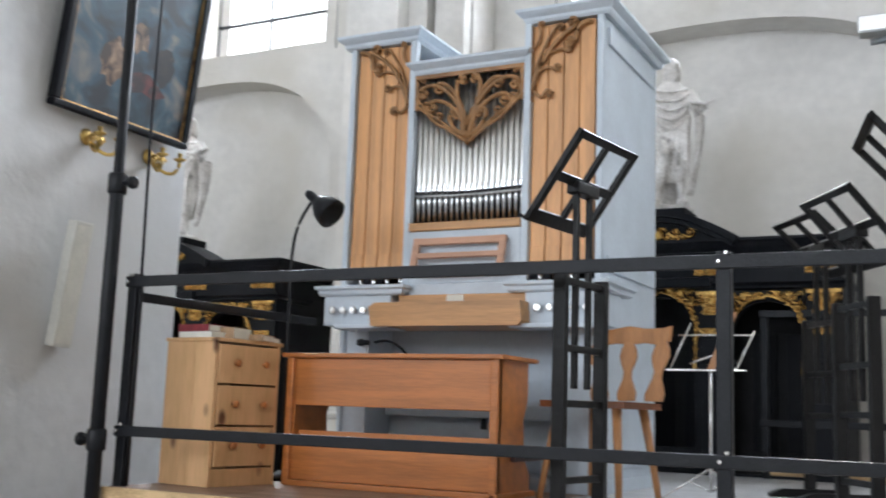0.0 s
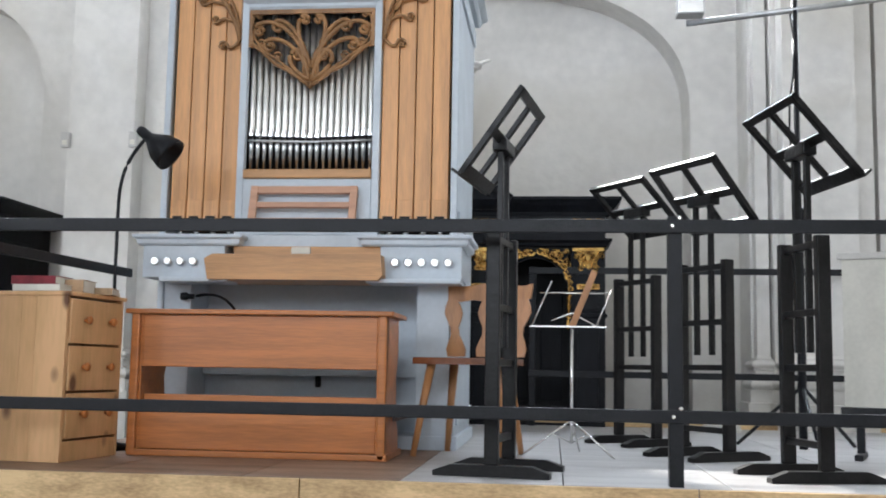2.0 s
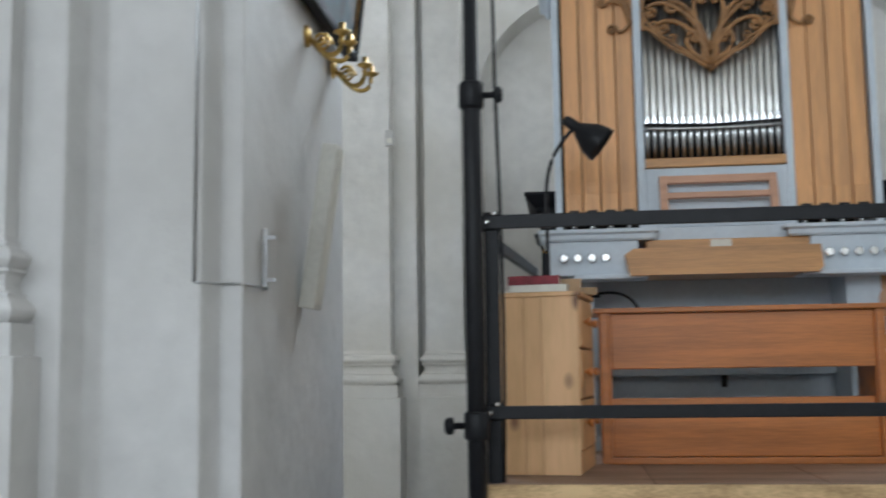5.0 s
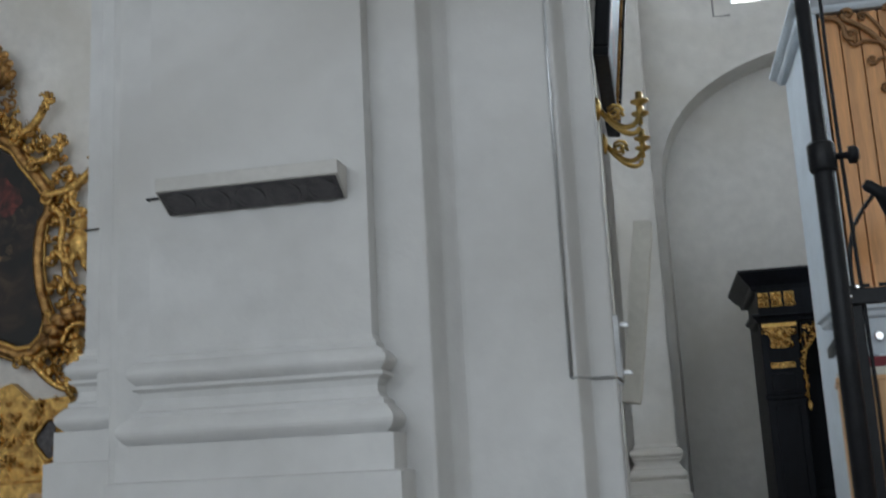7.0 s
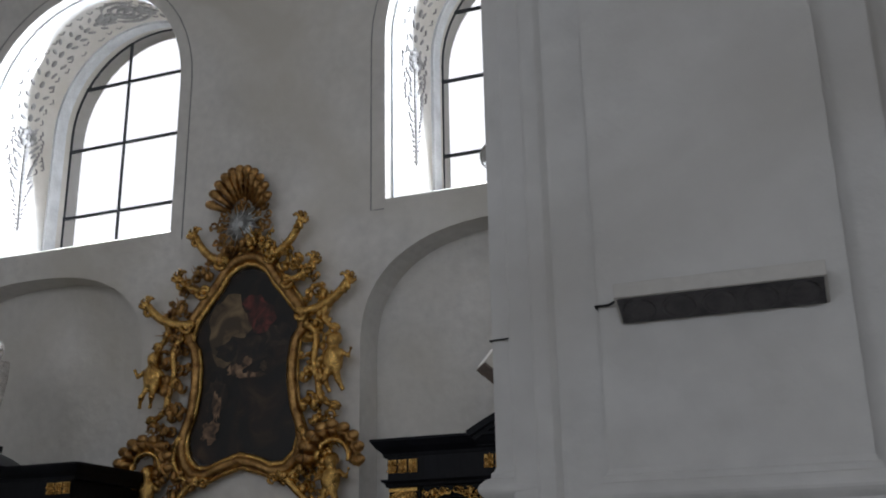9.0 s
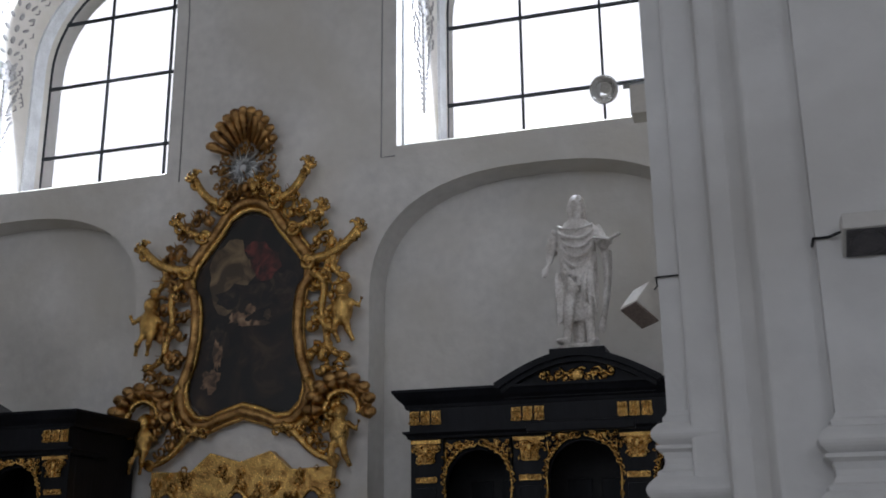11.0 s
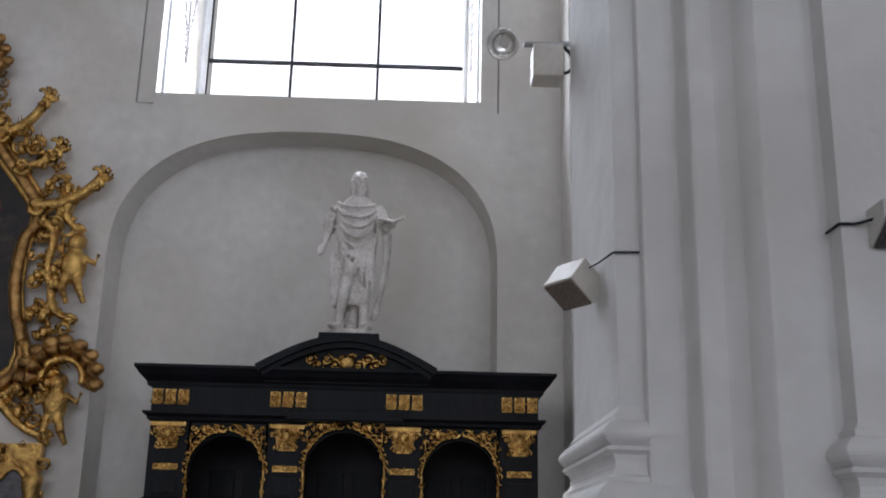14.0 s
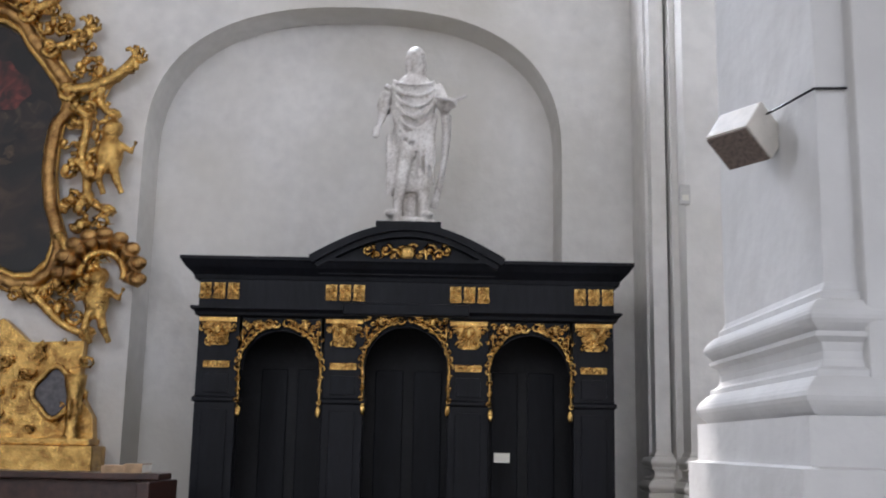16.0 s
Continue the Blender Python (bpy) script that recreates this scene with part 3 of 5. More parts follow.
# slanted music desk: an open frame of three bars
desk = thing("music_desk", (2.455, 6.475, 2.49), "pinkish beech music desk frame leaning on the organ", "music desk")
tilt = Matrix.Rotation(radians(-14), 4, "X")
for a in ((-0.285, 0.285, 0.155, 0.195), (-0.285, 0.285, 0.075, 0.105), (-0.285, 0.285, -0.02, 0.015)):
    bm = B()
    box(bm, a[0], a[1], -0.012, 0.012, a[2], a[3], 0.004, tilt)
    part("bar", bm, DESKWOOD, desk)
for x in (-0.285, 0.245):
    bm = B()
    box(bm, x, x + 0.04, -0.016, 0.008, -0.02, 0.195, 0.004, tilt)
    part("stile", bm, DESKWOOD, desk)
# wooden pipes in the towers
for side in (-1, 1):
    for i in range(4):
        x = side * 0.57 + (i - 1.5) * 0.0915
        bm = B()
        box(bm, x - 0.043, x + 0.043, 0.0, 0.10, 1.165, 2.54, 0.004)
        p = part("wooden_pipe", bm, PIPEWOOD, organ)
        bm = B()
        box(bm, x - 0.041, x + 0.041, -0.008, 0.002, 1.18, 1.29, 0.003)
        part("pipe_cap", bm, PIPEWOOD, p)
        # the mouth is a black box, its shade painted rather than cut
        bm = B()
        box(bm, x - 0.026, x + 0.026, -0.0105, -0.004, 1.185, 1.202)
        part("pipe_mouth", bm, INNER_SHADE, p)
        bm = B()
        lathe(bm, [(0.012, 1.08), (0.02, 1.165)], (x, 0.05, 0), 8)
        part("pipe_foot", bm, PIPEFOOT, p)
# metal pipes
for i in range(19):
    x = -0.325 + i * 0.0361
    k = abs(i - 9) / 9
    mouth = 1.645 - 0.012 * (1 - k)
    bm = B()
    lathe(bm, [(0.0155, mouth), (0.0165, mouth + 0.01), (0.0165, 2.32)], (x, 0.03, 0), 12)
    p = part("metal_pipe", bm, PIPEMETAL, organ)
    bm = B()
    lathe(bm, [(0.006, 1.45), (0.015, mouth - 0.06), (0.0162, mouth)], (x, 0.03, 0), 12)
    part("pipe_foot", bm, PIPEFOOT, p)
    bm = B()
    prism(bm, [(x - 0.011, mouth - 0.002), (x + 0.011, mouth - 0.002), (x, mouth + 0.042)], 0.010, 0.02)
    part("upper_lip", bm, PIPEFOOT, p)
    bm = B()
    box(bm, x - 0.011, x + 0.011, 0.012, 0.02, mouth - 0.012, mouth - 0.004)
    part("pipe_mouth", bm, INNER_SHADE, p)
bm = B()
tube(bm, [(-0.345 + 0.69 * q / 12, 0.008, 1.615 - 0.008 * math.sin(math.pi * q / 12)) for q in range(13)], 0.006)
part("pipe_rail", bm, STEEL, organ)


def scroll(bm, pts, r0, r1, y=-0.02):
    tube(bm, [(p[0], y, p[-1]) for p in pts], r0, 6, r1, flat=0.8)


def stem_scroll(bm, p0, c0, c1, p1, vol, hand, r=0.018, y=-0.02):
    """A stem that ends in a volute."""
    pts = bez((p0[0], y, p0[1]), (c0[0], y, c0[1]), (c1[0], y, c1[1]), (p1[0], y, p1[1]), 10)
    d = Vector((p1[0] - c1[0], p1[1] - c1[1])).normalized()
    n = Vector((-d.y, d.x)) * hand
    c = Vector(p1) + n * vol
    a0 = math.atan2(p1[1] - c.y, p1[0] - c.x)
    pts += spiral(c.x, c.y, vol, 1.25, a0, hand, y, 14, 0.25)[1:]
    tube(bm, pts, r, 6, r * 0.62, flat=0.8)
    blob(bm, (c.x, y, c.y), (vol * 0.26, 0.012, vol * 0.26))


# carved screen over the middle field
def carve_pair(fn, name, label):
    for s in (-1, 1):
        bm = B()
        fn(bm, s)
        part(name, bm, CARVEWOOD, organ, label)


def centre_carving(bm, s):
    stem_scroll(bm, (0.004 * s, 1.93), (0.05 * s, 2.10), (0.10 * s, 2.24), (0.06 * s + 0.0, 2.29), 0.028, s)
    stem_scroll(bm, (0.0, 2.00), (0.05 * s, 2.18), (0.13 * s, 2.28), (0.19 * s, 2.27), 0.034, -s)
    stem_scroll(bm, (0.0, 2.02), (0.09 * s, 2.20), (0.19 * s, 2.30), (0.30 * s, 2.25), 0.034, -s)
    stem_scroll(bm, (0.01 * s, 1.98), (0.07 * s, 2.13), (0.17 * s, 2.18), (0.235 * s, 2.165), 0.036, -s)
    stem_scroll(bm, (0.005 * s, 1.94), (0.10 * s, 1.98), (0.14 * s, 2.06), (0.10 * s, 2.10), 0.036, s)
    stem_scroll(bm, (0.07 * s, 1.965), (0.12 * s, 2.00), (0.16 * s, 2.04), (0.19 * s, 2.05), 0.026, s, 0.011)
    stem_scroll(bm, (0.0, 1.925), (0.03 * s, 1.94), (0.05 * s, 1.99), (0.035 * s, 2.03), 0.02, s, 0.011)
    stem_scroll(bm, (0.17 * s, 2.05), (0.22 * s, 2.07), (0.27 * s, 2.11), (0.29 * s, 2.13), 0.024, s, 0.011)
    stem_scroll(bm, (0.25 * s, 2.12), (0.29 * s, 2.13), (0.32 * s, 2.17), (0.318 * s, 2.20), 0.02, s, 0.01)
    stem_scroll(bm, (0.32 * s, 2.12), (0.335 * s, 2.2), (0.335 * s, 2.28), (0.31 * s, 2.31), 0.02, s, 0.011)
    tube(bm, [(0.0, -0.02, 1.905), (0.05 * s, -0.02, 1.94), (0.12 * s, -0.02, 1.99), (0.20 * s, -0.02, 2.03), (0.27 * s, -0.02, 2.10), (0.335 * s, -0.02, 2.15)], 0.011, 6)
    blob(bm, (0.0, -0.02, 1.915), (0.02, 0.014, 0.028))


def tower_carving(bm, s):
    # s: side of the tower; the screen hangs along its inner edge
    def X(u):
        return s * (0.755 - u)
    stem_scroll(bm, (X(0.36), 2.16), (X(0.34), 2.30), (X(0.24), 2.44), (X(0.12), 2.50), 0.032, s)
    stem_scroll(bm, (X(0.36), 2.20), (X(0.33), 2.38), (X(0.26), 2.46), (X(0.22), 2.52), 0.022, -s, 0.011)
    stem_scroll(bm, (X(0.02), 2.52), (X(0.08), 2.53), (X(0.12), 2.47), (X(0.11), 2.43), 0.032, -s)
    stem_scroll(bm, (X(0.30), 2.36), (X(0.26), 2.36), (X(0.20), 2.40), (X(0.17), 2.37), 0.028, s, 0.011)
    stem_scroll(bm, (X(0.33), 2.26), (X(0.30), 2.28), (X(0.26), 2.30), (X(0.24), 2.27), 0.024, s, 0.011)
    stem_scroll(bm, (X(0.365), 2.40), (X(0.33), 2.42), (X(0.30), 2.48), (X(0.33), 2.53), 0.02, -s, 0.01)
    stem_scroll(bm, (X(0.36), 2.17), (X(0.34), 2.13), (X(0.30), 2.10), (X(0.29), 2.14), 0.026, -s, 0.012)
    tube(bm, [(X(0.37), -0.015, 2.10), (X(0.37), -0.015, 2.54)], 0.009, 6)


for x0, x1, z0, z1 in ((-0.345, 0.345, 2.305, 2.33), (-0.345, -0.328, 2.12, 2.305), (0.328, 0.345, 2.12, 2.305)):
    case_piece("screen_edge", x0, x1, -0.03, -0.01, z0, z1, material=CARVEWOOD, bev=0.003)
carve_pair(centre_carving, "carved_screen", "oak foliage scrolls over the metal pipes")
carve_pair(tower_carving, "tower_carving", "oak foliage scroll over the wooden pipes")

# ---- organ bench ----
bench = thing("organ_bench", (2.43, 5.83, 1.33), "varnished pine organ bench with solid front boards", "bench")
for x in (-0.59, 0.545):
    bm = B()
    prism(bm, [(0.02, 0.0), (0.40, 0.0), (0.40, 0.10), (0.33, 0.18), (0.31, 0.36), (0.36, 0.46), (0.36, 0.64), (0.02, 0.64)], 0.0, 0.045)
    bmesh.ops.transform(bm, matrix=Matrix.Translation((x + 0.045, 0, 0)) @ Matrix.Rotation(radians(90), 4, "Z"), verts=bm.verts[:])
    part("side_board", bm, BENCHWOOD, bench)
for nm, a in (("top_board", (-0.62, 0.62, -0.015, 0.42, 0.64, 0.662)), ("upper_board", (-0.545, 0.545, 0.02, 0.045, 0.40, 0.638)), ("stretcher", (-0.545, 0.545, 0.06, 0.12, 0.215, 0.275)), ("lower_board", (-0.545, 0.545, 0.02, 0.05, 0.03, 0.20)), ("foot_rail", (-0.56, 0.60, 0.0, 0.45, 0.0, 0.028))):
    bm = B()
    box(bm, *a, 0.005)
    part(nm, bm, BENCHWOOD, bench)
for x in (-0.595, 0.55):
    bm = B()
    box(bm, x, x + 0.04, 0.0, 0.055, 0.0, 0.66, 0.008)
    part("corner_post", bm, BENCHWOOD, bench)

# ---- pine chest of drawers: its plain side faces the stage edge ----
chest = thing("chest_of_drawers", (1.40, 5.42, 1.33), "knotty pine chest of drawers with six wooden knobs", "chest of drawers", turn=-8)
for i, (a, b) in enumerate(((0.0, 0.13), (0.131, 0.20), (0.201, 0.345))):
    bm = B()
    box(bm, a, b, 0.0, 0.02, 0.0, 0.69, 0.002)
    part("side_plank", bm, PINE, chest)
for nm, a in (("back_board", (0.0, 0.02, 0.02, 0.44, 0.0, 0.69)), ("far_side", (0.0, 0.345, 0.42, 0.44, 0.0, 0.69)), ("bottom", (0.02, 0.33, 0.02, 0.42, 0.03, 0.05)), ("top_board", (-0.008, 0.355, -0.008, 0.45, 0.69, 0.708)), ("plinth", (0.32, 0.343, 0.02, 0.42, 0.0, 0.085))):
    bm = B()
    box(bm, *a, 0.003)
    part(nm, bm, PINE, chest)
for j in range(3):
    z0 = 0.095 + j * 0.198
    bm = B()
    box(bm, 0.325, 0.352, 0.026, 0.414, z0, z0 + 0.188, 0.004)
    dr = part("drawer_front", bm, PINE, chest)
    for y in (0.13, 0.32):
        bm = B()
        lathe(bm, [(0.009, 0), (0.009, 0.012), (0.018, 0.016), (0.019, 0.026), (0.011, 0.032)], (0.352, y, z0 + 0.10), 10, m=Matrix.Rotation(radians(90), 4, "Y"))
        part("knob", bm, BENCHWOOD, dr, "turned wooden knob")


def book(x, y, z, w, d, h, material, turn, label, name="book"):
    bk = thing(name, (x, y, z), label, "book", turn=turn)
    bm = B()
    box(bm, -w / 2 + 0.004, w / 2 - 0.002, -d / 2 + 0.004, d / 2 - 0.004, 0.003, h - 0.003)
    part("pages", bm, PAPER, bk)
    for z0 in (0.0, h - 0.003):
        bm = B()
        box(bm, -w / 2, w / 2, -d / 2, d / 2, z0, z0 + 0.003)
        part("cover", bm, material, bk)
    bm = B()
    box(bm, -w / 2 - 0.003, w / 2, -d / 2 - 0.003, -d / 2, 0, h, 0.001)
    part("spine", bm, material, bk)
    return bk


TOPZ = 1.33 + 0.709
book(1.60, 5.47, TOPZ, 0.22, 0.15, 0.028, PAPER, -6, "pale thick booklet lying on the chest")
book(1.58, 5.47, TOPZ + 0.029, 0.20, 0.14, 0.035, REDCLOTH, -4, "dark red cloth book on a pile")
book(1.70, 5.55, TOPZ, 0.11, 0.15, 0.055, TANCLOTH, 4, "worn tan book lying on the chest")
book(1.76, 5.68, TOPZ, 0.11, 0.13, 0.03, TANCLOTH, 10, "small tan hymn book")
book(1.70, 5.77, TOPZ, 0.17, 0.12, 0.022, PAPER, 14, "loose white sheet music pile", "sheet_music")
book(1.53, 5.60, TOPZ, 0.20, 0.10, 0.02, PAPER, -10, "thin white music booklet")

# ---- black gooseneck lamp ----
lamp = thing("floor_lamp", (1.62, 6.12, 1.33), "black gooseneck floor lamp with bell shade, unlit", "lamp")
bm = B()
lathe(bm, [(0.13, 0), (0.13, 0.02), (0.03, 0.035), (0.012, 0.05)], seg=20)
part("base", bm, BLACKSTEEL, lamp)
bm = B()
tube(bm, [(0, 0, 0.03), (0, 0, 0.6), (-0.003, 0, 1.15)] + bez((-0.003, 0, 1.2), (0.0, 0, 1.38), (0.06, -0.01, 1.44), (0.13, -0.02, 1.52), 12), 0.009, 8)
part("neck", bm, BLACKSTEEL, lamp)
bm = B()
m = Matrix.Rotation(radians(128), 4, "Y")
lathe(bm, [(0.018, -0.05), (0.026, -0.03), (0.026, 0.02), (0.045, 0.05), (0.075, 0.10), (0.086, 0.15), (0.086, 0.17), (0.078, 0.165), (0.03, 0.06)], (0.13, -0.02, 1.535), 20, m=m)
part("shade", bm, BLACKSTEEL, lamp, "black enamelled bell shade")

# ---- chair ----
chair = thing("chair", (3.37, 6.30, 1.33), "beech farmhouse chair with carved splat back", "chair", turn=-14)
bm = B()
prism(bm, [(-0.235, 0.0), (0.235, 0.0), (0.20, 0.40), (-0.20, 0.40)], 0, 0.032)
bmesh.ops.transform(bm, matrix=Matrix.Translation((0, -0.2, 0.465)) @ Matrix.Rotation(radians(90), 4, "X"), verts=bm.verts[:])
bmesh.ops.transform(bm, matrix=Matrix.Translation((0, -0.2, 0.465)) @ Matrix.Diagonal((1, -1, -1, 1)) @ Matrix.Translation((0, 0.2, -0.465)), verts=bm.verts[:])
part("seat", bm, SEATWOOD, chair, "dark brown polished seat")
for x, y in ((-0.16, -0.14), (0.16, -0.14), (-0.14, 0.13), (0.14, 0.13)):
    bm = B()
    tube(bm, [(x, y, 0.44), (x * 1.2, y * 1.25, 0.22), (x * 1.38, y * 1.5, 0.0)], 0.023, 8, 0.015)
    part("leg", bm, CHAIRWOOD, chair)
bm = B()
crest = [(-0.235, 0.845), (-0.2, 0.835), (-0.1, 0.835), (0.0, 0.85), (0.1, 0.835), (0.2, 0.835), (0.235, 0.845), (0.225, 0.77), (0.15, 0.755), (0.08, 0.765), (0.0, 0.755), (-0.08, 0.765), (-0.15, 0.755), (-0.225, 0.77)]
prism(bm, crest[::-1], 0.225, 0.25)
part("crest_rail", bm, CHAIRWOOD, chair)
for x0, lean in ((-0.155, -0.035), (0.0, 0.0), (0.155, 0.035)):
    bm = B()
    out = []
    for side in (1, -1):
        rng = range(9) if side == 1 else range(8, -1, -1)
        for i in rng:
            k = i / 8
            w = 0.036 + 0.016 * math.sin(k * math.pi * 3.0 + 0.6) - 0.006 * k
            out.append((x0 + lean * k + side * w, 0.475 + 0.295 * k))
    prism(bm, out[::-1], 0.195, 0.215)
    for v in bm.verts:
        v.co.y += (v.co.z - 0.475) * 0.1
    part("back_slat", bm, CHAIRWOOD, chair)

# ---- railing round the stage ----
rail = thing("stage_railing", (1.43, 5.135, 1.33), "black square-tube steel railing bolted round the stage", "railing")
RAILS = ((0.95, 0.026), (0.252, 0.024))
for x in (0.0, 2.775, 5.55):
    bm = B()
    box(bm, x - 0.026, x + 0.026, -0.026, 0.026, -0.02 if x else -0.02, 0.99, 0.004)
    post = part("post", bm, BLACKSTEEL, rail)
    for z, _ in RAILS:
        for dx in (-0.012, 0.014):
            bm = B()
            lathe(bm, [(0.009, 0), (0.009, 0.006), (0.004, 0.009)], (x + dx, -0.042, z + (0.03 if dx > 0 else -0.0)), 8, m=Matrix.Rotation(radians(90), 4, "X"))
            part("bolt", bm, CHROME, post)
for z, h in RAILS:
    bm = B()
    box(bm, -0.03, 5.6, -0.040, -0.027, z - h, z + h, 0.004)
    part("rail", bm, BLACKSTEEL, rail)
bm = B()
box(bm, -0.012, 0.012, 0.027, 1.35, 0.86, 0.905, 0.004)
bmesh.ops.transform(bm, matrix=Matrix.Rotation(radians(-5), 4, "Z"), verts=bm.verts[:])
part("side_rail", bm, BLACKSTEEL, rail)
for z in (0.95, 0.252):
    bm = B()
    lathe(bm, [(0.034, -0.03), (0.04, -0.02), (0.04, 0.02), (0.034, 0.03)], (0, 0, z), 10)
    part("clamp", bm, BLACKSTEEL, rail)
rear = thing("rear_railing", (3.6, 9.22, 1.33), "black steel railing along the back of the stage", "railing")
for x in (0.0, 1.9, 3.8):
    bm = B()
    box(bm, x - 0.024, x + 0.024, -0.024, 0.024, 0.0, 1.2, 0.004)
    part("post", bm, BLACKSTEEL, rear)
for z in (1.17, 0.39):
    bm = B()
    box(bm, -0.03, 3.85, -0.038, -0.025, z - 0.024, z + 0.024, 0.004)
    part("rail", bm, BLACKSTEEL, rear)

# tall pole with clamps and a hanging cable
pole = thing("lighting_pole", (1.374, 5.018, GROUND), "tall black steel pole with knuckle clamps", "pole")
bm = B()
lathe(bm, [(0.034, 0), (0.034, 2.44), (0.026, 2.46), (0.026, 5.6)], seg=12)
part("tube", bm, BLACKSTEEL, pole)
bm = B()
lathe(bm, [(0.3, 0.0), (0.3, 0.015), (0.05, 0.03)], seg=20)
part("foot_plate", bm, BLACKSTEEL, pole)
for z in (1.24, 2.44):
    bm = B()
    lathe(bm, [(0.040, z - 0.05), (0.046, z - 0.04), (0.046, z + 0.04), (0.040, z + 0.05)], seg=12)
    cl = part("clamp", bm, BLACKSTEEL, pole)
    bm = B()
    lathe(bm, [(0.012, 0), (0.012, 0.05), (0.03, 0.055), (0.032, 0.075), (0.02, 0.085)], (-0.03 if z < 2 else 0.03, 0, z), 10, m=Matrix.Rotation(radians(-90 if z < 2 else 90), 4, "Y"))
    part("knob", bm, BLACKSTEEL, cl)
cable = thing("hanging_cable", (1.46, 5.10, 1.33), "thin black cable hanging beside the railing", "cable")
bm = B()
tube(bm, [(0.03 * math.sin(i * 0.8) * (0.3 if i < 10 else 1), 0.03, 0.0 + i * 0.3) for i in range(15)], 0.007, 6)
part("cord", bm, BLACKSTEEL, cable)

# ---- music stands of black wood ----


def music_stand(x, y, turn, up, desk_z, slope, label):
    """Ladder-like stand: two feet and uprights along local y, the desk leaning to local +x (up=1) or -x."""
    st = thing("music_stand", (x, y, 1.33), label, "music stand", "orchestra music stands", turn)
    for s in (-1, 1):
        bm = B()
        prism(bm, [(-0.23, 0.0), (0.23, 0.0), (0.23, 0.02), (0.16, 0.045), (-0.16, 0.045), (-0.23, 0.02)], s * 0.17 - 0.025, s * 0.17 + 0.025)
        part("foot", bm, BLACKSTAND, st)
        bm = B()
        box(bm, -0.028, 0.028, s * 0.17 - 0.018, s * 0.17 + 0.018, 0.045, 0.96, 0.005)
        part("upright", bm, BLACKSTAND, st)
        bm = B()
        box(bm, -0.012, 0.012, s * 0.055 - 0.012, s * 0.055 + 0.012, 0.50, desk_z, 0.003)
        part("slide_bar", bm, BLACKSTAND, st)
    for z in (0.14, 0.44, 0.66, 0.93):
        bm = B()
        box(bm, -0.014, 0.014, -0.155, 0.155, z - 0.014, z + 0.014, 0.003)
        part("rung", bm, BLACKSTAND, st)
    bm = B()
    box(bm, -0.03, 0.03, -0.09, 0.09, desk_z - 0.03, desk_z + 0.02, 0.006)
    part("desk_block", bm, BLACKSTAND, st)
    m = Matrix.Translation((0, 0, desk_z + 0.02)) @ Matrix.Rotation(radians(up * (90 - slope)), 4, "Y")
    hgt, wid = 0.42, 0.50
    for a in ((-0.012, 0.012, -wid / 2, wid / 2, hgt / 2 - 0.035, hgt / 2), (-0.012, 0.012, -wid / 2, wid / 2, -hgt / 2, -hgt / 2 + 0.05), (-0.012, 0.012, -wid / 2, -wid / 2 + 0.035, -hgt / 2, hgt / 2), (-0.012, 0.012, wid / 2 - 0.035, wid / 2, -hgt / 2, hgt / 2), (-0.010, 0.010, -0.016, 0.016, -hgt / 2, hgt / 2), (-0.010, 0.010, -wid / 2, wid / 2, -0.02, 0.02)):
        bm = B()
        box(bm, *a, 0.003, m)
        part("desk_bar", bm, BLACKSTAND, st)
    bm = B()
    lx = -up * 0.04
    box(bm, min(0, lx), max(0, lx), -wid / 2, wid / 2, -hgt / 2 - 0.012, -hgt / 2, 0.002, m)
    part("ledge", bm, BLACKSTAND, st)
    return st


music_stand(3.55, 5.47, -9, 1, 1.33, 54, "black wooden music stand with tilted open desk behind the railing")
music_stand(4.77, 5.58, 12, -1, 1.33, 48, "black wooden music stand with desk tipped far back")
music_stand(4.50, 6.48, 32, -1, 1.27, 48, "black wooden music stand with flat-lying open desk")
music_stand(4.24, 7.35, 34, -1, 1.34, 42, "black wooden music stand with low tilted desk")

# folding wire stand
ws = thing("wire_music_stand", (3.85, 6.45, 1.33), "nickel folding wire music stand, empty", "music stand")
bm = B()
tube(bm, [(0, 0, 0.06), (0, 0, 0.66)], 0.008, 8)
part("tube", bm, CHROME, ws)
for a in (200, 320, 80):
    bm = B()
    c, s = math.cos(radians(a)), math.sin(radians(a))
    tube(bm, [(0, 0, 0.17), (0.08 * c, 0.08 * s, 0.12), (0.26 * c, 0.26 * s, 0.0)], 0.005, 6)
    tube(bm, [(0, 0, 0.06), (0.10 * c, 0.10 * s, 0.105)], 0.004, 6)
    part("leg", bm, CHROME, ws)
bm = B()
box(bm, -0.21, 0.17, -0.03, 0.0, 0.625, 0.634, 0.002)
part("tray", bm, CHROME, ws)
for p in (((-0.2, 0, 0.63), (-0.10, 0.03, 0.86)), ((-0.16, 0.02, 0.80), (0.19, 0.04, 0.80)), ((0.12, 0, 0.635), (0.20, 0.04, 0.82)), ((-0.10, 0.0, 0.66), (0.0, 0.02, 0.70), (0.12, 0.0, 0.635))):
    bm = B()
    tube(bm, p, 0.0045, 6)
    part("wire", bm, CHROME, ws)
bm = B()
box(bm, -0.016, 0.016, -0.008, 0.004, 0.63, 0.93, 0.003, Matrix.Rotation(radians(0), 4, "X") @ Matrix.Translation((0, 0, 0.63)) @ Matrix.Rotation(radians(22), 4, "Y") @ Matrix.Translation((0, 0, -0.63)))
part("centre_bar", bm, CHAIRWOOD, ws)

# floodlight stand
ls = thing("floodlight_stand", (5.15, 7.3, 1.33), "black light stand with a crossbar and halogen floodlights, off", "light stand")
bm = B()
